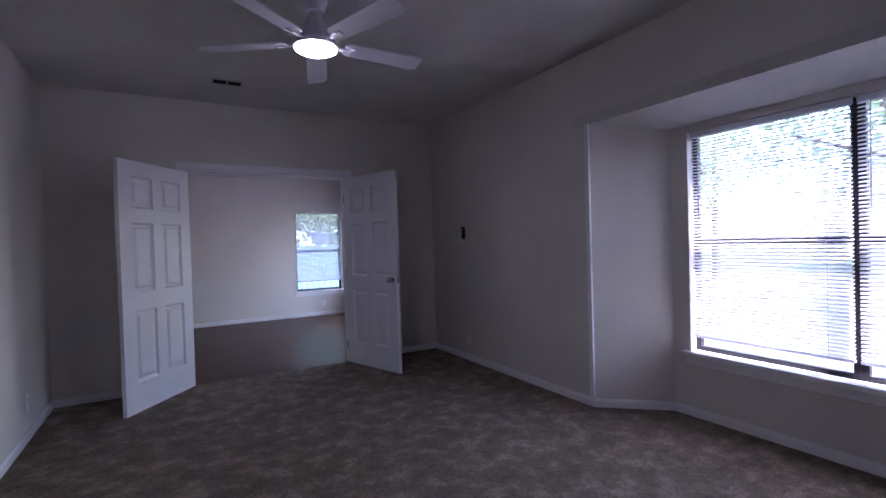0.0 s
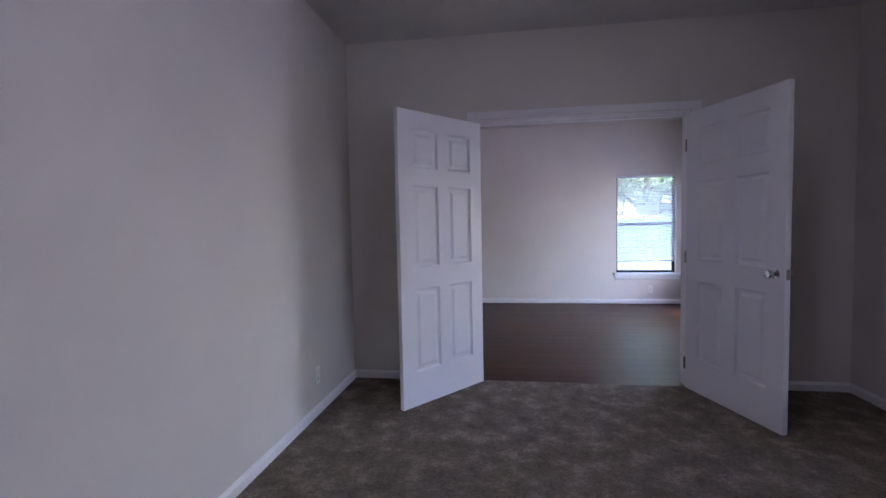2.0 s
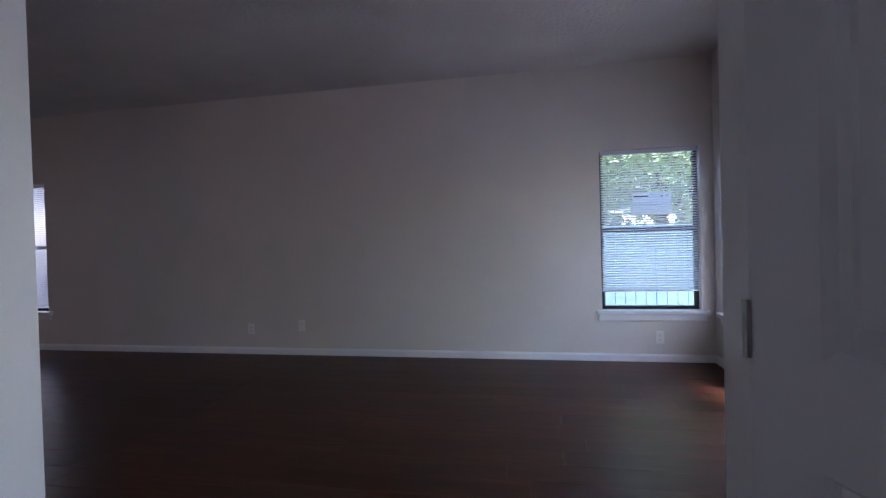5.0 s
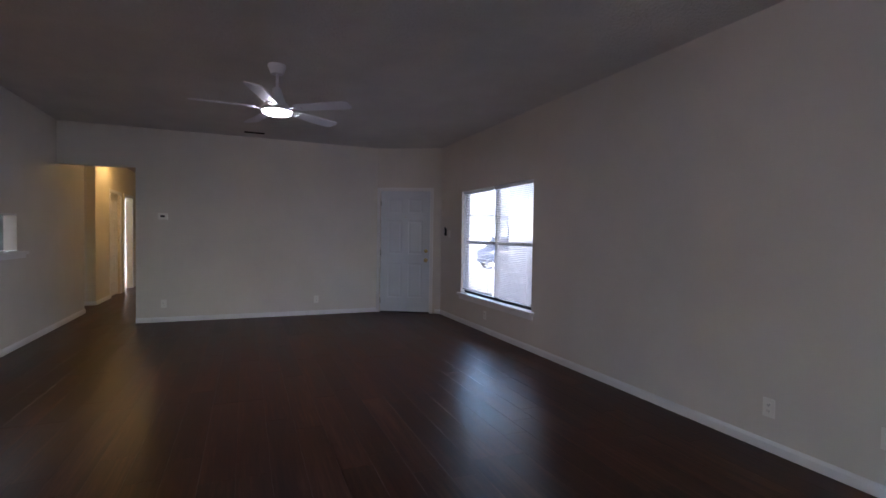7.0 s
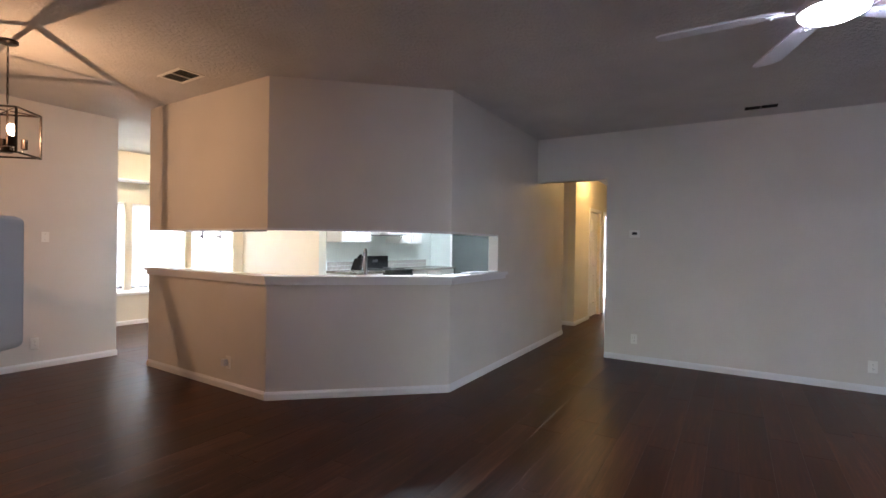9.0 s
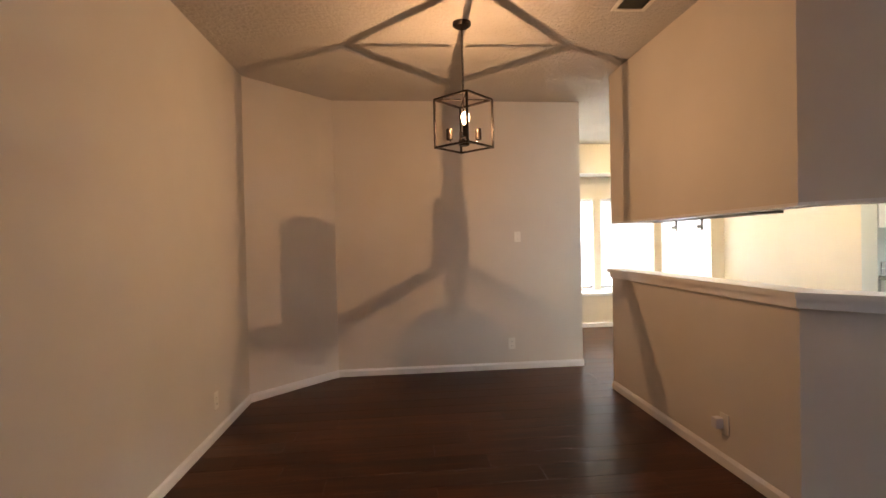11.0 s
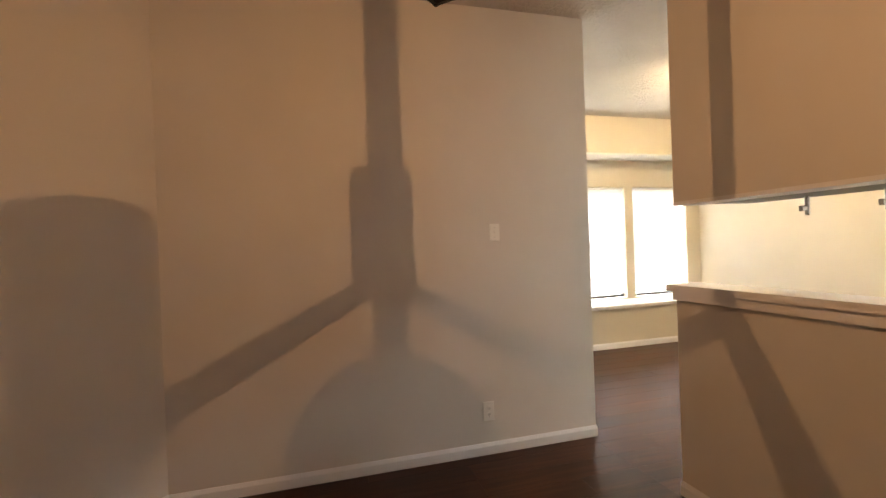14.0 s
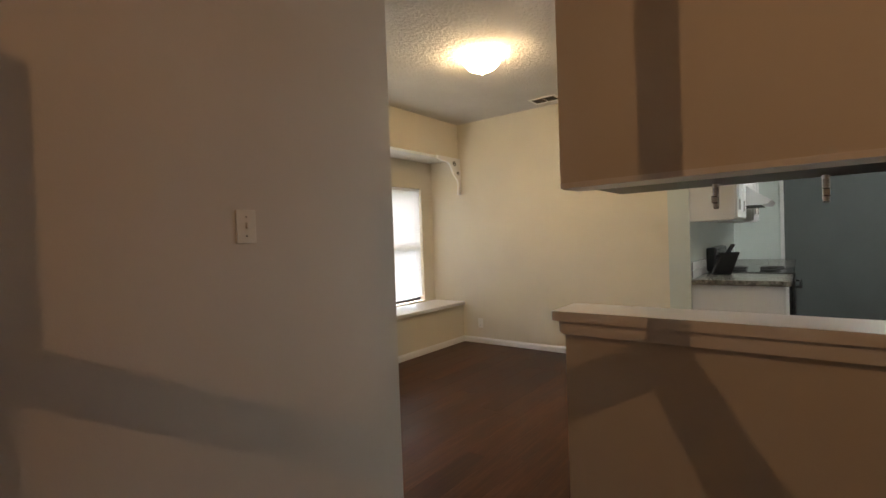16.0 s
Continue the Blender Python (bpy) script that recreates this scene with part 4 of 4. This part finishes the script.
part("clock", box(-0.07, 0.07, 0.0852, 0.088, 1.03, 1.075), SLOT, stove)
for u, v, r in ((-0.19, 0.2, 0.075), (0.19, 0.2, 0.095), (-0.19, 0.47, 0.095), (0.19, 0.47, 0.075)):
    bm = bmesh.new()
    for q in range(4):
        rr = r * (0.3 + 0.23 * q)
        pts = [(u + rr * math.cos(t), v + rr * math.sin(t), 0.931) for t in (2 * math.pi * j / 24 for j in range(24))]
        for j in range(24):
            rod(pts[j], pts[(j + 1) % 24], 0.005, 5, bm)
    part("burner_coil", bm, SLOT, stove)
part("oven_door", box(-0.365, 0.365, 0.621, 0.645, 0.2, 0.86, 0.006), BLACK, stove)
part("oven_handle", rod((-0.3, 0.68, 0.80), (0.3, 0.68, 0.80), 0.012, 10), BLACK, stove)
for u in (-0.28, 0.28):
    part("handle_post", rod((u, 0.645, 0.80), (u, 0.68, 0.80), 0.009, 8), BLACK, stove)
block = thing("knife_block", pose(-8.30, SY + 0.14, 0.9155, 0, 0, 15), "black knife block with handles on the worktop", "knife block")
bm = box(-0.05, 0.05, -0.07, 0.07, 0, 0.19, 0.008)
for v in bm.verts:
    v.co.y += 0.35 * v.co.z
part("block", bm, BLACK, block)
for k in range(5):
    x = -0.032 + 0.016 * k
    part("handle", rod((x, 0.05 + 0.012 * (k % 2), 0.185), (x, 0.09 + 0.012 * (k % 2), 0.255), 0.008, 8), BLACK, block)

# sink with faucet inside the peninsula
fa = thing("faucet", pose(-5.93, -2.33, 0.915, 0, 0, 225), "tall chrome gooseneck faucet with pull-down spray", "faucet")
bm = bmesh.new()
lathe([(0.028, 0), (0.028, 0.01), (0.02, 0.02), (0.017, 0.06)], 18, bm)
pts = [(0, 0, 0.05), (0, 0, 0.28)] + [(0.075 - 0.075 * math.cos(t), 0, 0.28 + 0.09 * math.sin(t)) for t in (math.pi * j / 10 for j in range(1, 10))] + [(0.15, 0, 0.27)]
for p, q in zip(pts, pts[1:]):
    rod(p, q, 0.015, 12, bm)
smooth(part("spout", bm, STEEL, fa))
smooth(part("spray_head", lathe([(0.015, 0.27), (0.019, 0.25), (0.023, 0.17), (0.018, 0.165), (0, 0.165)], 16, None, Matrix.Translation((0.15, 0, 0))), STEEL, fa))
part("lever", rod((0, -0.015, 0.08), (0, -0.08, 0.12), 0.006, 8), STEEL, fa)
ci, co = ring_line([B0, B1, B2, (PT, -1.535)], 0.72), ring_line([B0, B1, B2, (PT, -1.535)], 0.117)
tagged(mesh_object("sink_worktop", prism(co + ci[::-1], 0.876, 0.9145), GRANITE), "speckled worktop with sink behind the half wall", "worktop", "kitchen worktops")
cb_i, cb_o = ring_line(LINE, 0.69), ring_line(LINE, 0.118)
tagged(mesh_object("sink_cabinet", prism(cb_o + cb_i[::-1], 0.0, 0.8755), APPLIANCE), "white base cabinets behind the half wall", "cabinet")

# Unseen fixture, inferred from the cool light; added to brighten the kitchen.
kl = thing("ceiling_light", pose(-8.6, -3.2, H), "long unseen ceiling light, added to brighten the kitchen", "ceiling light")
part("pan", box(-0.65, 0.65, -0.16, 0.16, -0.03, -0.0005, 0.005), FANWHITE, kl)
part("diffuser", box(-0.62, 0.62, -0.14, 0.14, -0.085, -0.0305, 0.02), KITCHEN_GLOW, kl, "glowing diffuser of the added kitchen light")

# ---- breakfast corbel ----
corbel = thing("corbel", pose(QX + 0.03, QY + 0.0, 2.31), "white scrolled wooden bracket under the bay lintel", "bracket")
bm = bmesh.new()
curve = [(0, 0), (0.46, 0), (0.455, -0.035)] + [(0.44 - 0.395 * math.sin(a) + 0.016 * math.sin(a * 9), -0.035 - 0.405 * (1 - math.cos(a)) - 0.012 * math.sin(a * 9)) for a in (math.pi / 2 * k / 16 for k in range(1, 17))] + [(0, -0.45)]
rings = [[bm.verts.new((x, y, z)) for x, z in curve] for y in (-0.012, 0.012)]
n = len(curve)
for k in range(n):
    bm.faces.new((rings[0][k], rings[0][(k + 1) % n], rings[1][(k + 1) % n], rings[1][k]))
bm.faces.new(rings[0])
bm.faces.new(rings[1][::-1])
bm.transform(pose(-0.029, 0.02, 0))
part("bracket", bm, TRIM, corbel)
for u, w, r in ((0.13, -0.075, 0.034), (0.06, -0.19, 0.026)):
    bm = bmesh.new()
    pts = [(u + r * (1 - j / 26) * math.cos(j * 0.5) - 0.029, 0.034, w + r * (1 - j / 26) * math.sin(j * 0.5)) for j in range(18)]
    for p, q in zip(pts, pts[1:]):
        rod(p, q, 0.004, 6, bm)
    part("scroll", bm, BRONZE, corbel)

# ---- outside ----
structure("ground", box(-220, 220, -220, 220, -0.4, -0.2), GRASS, "dry grass")
structure("pavement", box(2.6, 16, -16, 12, -0.199, -0.17), ASPHALT, "grey worn asphalt drive beside the house")
structure("pavement_entry", box(-34, -2.0, 3.9, 24, -0.199, -0.168), CONCRETE, "pale concrete walk in front of the house")
fence = thing("fence", pose(0, 0, 0), "weathered blue-grey board fence behind the window", "fence")
fb = box(-0.068, 0.068, -0.01, 0.01, -0.2, 1.32, 0.003, 1)
board = part("board", fb, FENCE, fence)
board.location = (-1.6, 6.4, 0)
for k in range(1, 46):
    o = new("board", board.data)
    o.parent = fence
    o.location = (-1.6 + 0.142 * k, 6.4 + 0.004 * math.sin(k * 5.1), 0.012 * math.sin(k * 3.3))
for z in (0.2, 1.0):
    part("rail", box(-1.7, 4.9, 6.412, 6.45, z, z + 0.09), FENCE, fence)


def tree(x, y, height, spread, seed, label, leaves):
    rnd = random.Random(seed)
    root = thing("tree", pose(x, y, -0.2), label, "tree", "garden trees")
    bm = bmesh.new()
    lathe([(0.16, 0), (0.12, height * 0.25), (0.09, height * 0.5), (0.03, height * 0.8)], 10, bm)
    tips = []
    for k in range(9):
        a, z0 = rnd.uniform(0, 6.28), height * rnd.uniform(0.28, 0.6)
        tip = Vector((math.cos(a) * spread * rnd.uniform(0.5, 0.95), math.sin(a) * spread * rnd.uniform(0.5, 0.95), z0 + height * rnd.uniform(0.1, 0.4)))
        rod((0, 0, z0), tip, 0.035, 6, bm)
        tips.append(tip)
    part("trunk", bm, BARK, root)
    verts, faces = [], []
    tips.append(Vector((0, 0, height * 0.85)))
    for k in range(leaves):
        c = rnd.choice(tips) + Vector([rnd.gauss(0, spread * 0.27) for _ in range(3)])
        s = rnd.uniform(0.06, 0.12)
        u = Vector([rnd.gauss(0, 1) for _ in range(3)]).normalized()
        w = u.cross(Vector([rnd.gauss(0, 1) for _ in range(3)])).normalized()
        i = len(verts)
        verts += [tuple(c - u * s), tuple(c + w * s * 0.45), tuple(c + u * s), tuple(c - w * s * 0.45)]
        faces.append((i, i + 1, i + 2, i + 3))
    me = bpy.data.meshes.new("crown")
    me.from_pydata(verts, [], faces)
    me.materials.append(LEAF)
    crown = new("crown", me)
    crown.parent = root
    return root


for k, (x, y, h, s) in enumerate(((0.4, 9.4, 4.6, 2.0), (2.9, 9.0, 4.4, 2.0), (5.2, 9.6, 5.0, 2.2), (1.6, 12.0, 6.5, 2.6), (9.0, 7.5, 5.0, 2.2), (9.5, -2.2, 6.0, 2.4), (10.5, -5.5, 7.0, 2.8), (-17.5, 14.0, 5.5, 2.0), (14.0, 3.5, 6.0, 2.4), (-21.0, 18.5, 7.0, 2.6))):
    tree(x, y, h, s, 40 + k, "leafy green garden tree with open crown", 6500)


def house(x, y, turn, w, d, h, windows=True):
    root = thing("house", pose(x, y, -0.2, 0, 0, turn), "pale sided neighbouring house with a grey roof", "house", "neighbouring houses")
    part("wall", box(-w / 2, w / 2, -d / 2, d / 2, 0, h), SIDING, root)
    bm = bmesh.new()
    r = [[bm.verts.new((u, v, z)) for v, z in ((-d / 2 - 0.5, h - 0.1), (0, h + d * 0.28), (d / 2 + 0.5, h - 0.1))] for u in (-w / 2 - 0.4, w / 2 + 0.4)]
    for k in range(3):
        bm.faces.new((r[0][k], r[0][(k + 1) % 3], r[1][(k + 1) % 3], r[1][k]))
    bm.faces.new(r[0])
    bm.faces.new(r[1][::-1])
    part("roof", bm, ROOF, root)
    for u in (-w * 0.3, 0.0, w * 0.3) if windows else ():
        win = part("window", box(u - 0.6, u + 0.6, -d / 2 - 0.06, -d / 2 - 0.001, 1.0, 2.2), TRIM, root)
        part("pane", box(u - 0.52, u + 0.52, -d / 2 - 0.075, -d / 2 - 0.061, 1.08, 2.12), SLOT, win)
    return root


house(-27, 17, 58, 12, 8, 2.8)
house(-5.9, 10.25, 0, 7.6, 8.3, 3.0, False)

# covered porch before the entry
porch = thing("porch_roof", pose(-7.2, 5.0, 0), "pale boarded porch roof on square posts", "porch")
part("deck", box(-2.9, 3.4, -1.09, 0.0, 2.5, 2.62), SIDING, porch)
part("fascia", box(-2.95, 3.45, 0.001, 0.04, 2.42, 2.66, 0.004), TRIM, porch, "white fascia board")
part("post", box(-2.85, -2.73, -0.14, -0.02, -0.168, 2.5, 0.006), TRIM, porch)
for k in range(14):
    part("batten", box(-2.88 + 0.45 * k, -2.84 + 0.45 * k, -1.08, -0.01, 2.478, 2.4995), SIDING, porch)


def parked_car(x, y, turn):
    """A small saloon with body, cabin, wheels and lamps."""
    root = thing("parked_car", pose(x, y, -0.168, 0, 0, turn), "dark blue saloon car parked on the concrete", "car")
    bm = bmesh.new()
    side = [(-2.15, 0.3), (-2.2, 0.62), (-2.1, 0.86), (-1.35, 0.92), (0.95, 0.92), (1.9, 0.8), (2.15, 0.6), (2.15, 0.3)]
    rings = [[bm.verts.new((u, v, z)) for u, z in side] for v in (-0.85, 0.85)]
    for k in range(len(side)):
        n = (k + 1) % len(side)
        bm.faces.new((rings[0][k], rings[0][n], rings[1][n], rings[1][k]))
    bm.faces.new(rings[0])
    bm.faces.new(rings[1][::-1])
    bmesh.ops.bevel(bm, geom=list(bm.edges), offset=0.06, segments=3, affect="EDGES", profile=0.5)
    smooth(part("body", bm, CAR, root))
    bm = bmesh.new()
    low = [bm.verts.new(c) for c in ((-1.5, -0.78, 0.9), (1.0, -0.78, 0.9), (1.0, 0.78, 0.9), (-1.5, 0.78, 0.9))]
    top = [bm.verts.new(c) for c in ((-0.95, -0.6, 1.4), (0.25, -0.6, 1.42), (0.25, 0.6, 1.42), (-0.95, 0.6, 1.4))]
    for k in range(4):
        bm.faces.new((low[k], low[(k + 1) % 4], top[(k + 1) % 4], top[k]))
    bm.faces.new(top)
    bm.faces.new(low[::-1])
    part("cabin_glass", bm, BLACK, root, "dark tinted windows")
    part("roof", box(-0.97, 0.27, -0.62, 0.62, 1.4, 1.45, 0.02), CAR, root)
    for u in (-1.35, 1.3):
        for v in (-0.78, 0.78):
            wheel = part("wheel", lathe([(0.0, -0.1), (0.29, -0.1), (0.32, -0.06), (0.32, 0.06), (0.29, 0.1), (0, 0.1)], 20, None, pose(u, v, 0.32, 90)), SLOT, root, "black tyre")
            part("rim", lathe([(0.0, -0.115), (0.19, -0.115), (0.19, 0.115), (0, 0.115)], 16, None, pose(u, v, 0.32, 90)), CHROME, wheel)
    for v in (-0.6, 0.6):
        part("headlight", box(2.05, 2.165, v - 0.16, v + 0.16, 0.58, 0.7, 0.02), PLATE, root)
    return root


parked_car(-20.5, 12.6, 130)
house(24, -4, -90, 12, 8, 2.8)
house(5.5, 19, 0, 9, 7, 3.0)

# ---- floor planks ----
rnd = random.Random(5)
PW, PL = 0.178, 1.22
floor_root = tagged(new("floor"), "dark brown wood-look laminate planks", "", "", "structure")
ZONES = ((-1.97, 2.02, 0.013, 3.74), (-8.42, -1.97, -1.55, 3.74), (-5.1, -1.97, -5.44, -1.55), (-10.75, -5.1, -7.5, -1.66), (-5.1, -3.9, -7.5, -5.55), (-15.2, -8.42, -1.66, -0.6), (-12.4, -10.75, -4.8, -1.66))
verts, faces = [], []


def add_plank(x0, x1, y0, y1):
    i = len(verts)
    for z, e in ((-0.004, 0.0003), (-0.0006, 0.0003), (0.0, 0.002)):
        verts.extend(((x0 + e, y0 + e, z), (x1 - e, y0 + e, z), (x1 - e, y1 - e, z), (x0 + e, y1 - e, z)))
    for r in (0, 4):
        for k in range(4):
            faces.append((i + r + k, i + r + (k + 1) % 4, i + r + 4 + (k + 1) % 4, i + r + 4 + k))
    faces.append((i + 8, i + 9, i + 10, i + 11))


singles = []
for zx0, zx1, zy0, zy1 in ZONES:
    row = math.floor(zy0 / PW)
    while row * PW < zy1:
        y0, y1 = max(zy0, row * PW), min(zy1, (row + 1) * PW)
        shift = random.Random(row).uniform(0, PL)
        k = math.floor((zx0 - shift) / PL)
        while k * PL + shift < zx1:
            x0, x1 = max(zx0, k * PL + shift), min(zx1, (k + 1) * PL + shift)
            if x1 - x0 > 0.02 and y1 - y0 > 0.01:
                near = -8.6 < x0 and -7.5 < y0 < -3.4 and x1 < -3.0
                if near and len(singles) < 150 and abs(x1 - x0 - PL) < 1e-6 and abs(y1 - y0 - PW) < 1e-6:
                    singles.append((x0, y0))
                else:
                    add_plank(x0, x1, y0, y1)
            k += 1
        row += 1
me = bpy.data.meshes.new("plank_field")
me.from_pydata(verts, [], faces)
me.materials.append(WOOD)
field = tagged(new("plank_field", me), "", "", "", "stuff")
field.parent = floor_root
verts, faces = [], []
add_plank(0, PL, 0, PW)
one = bpy.data.meshes.new("plank")
one.from_pydata(verts, [], faces)
one.materials.append(WOOD)
for x0, y0 in singles:
    o = new("plank", one)
    o.parent = floor_root
    o.location = (x0, y0, 0)
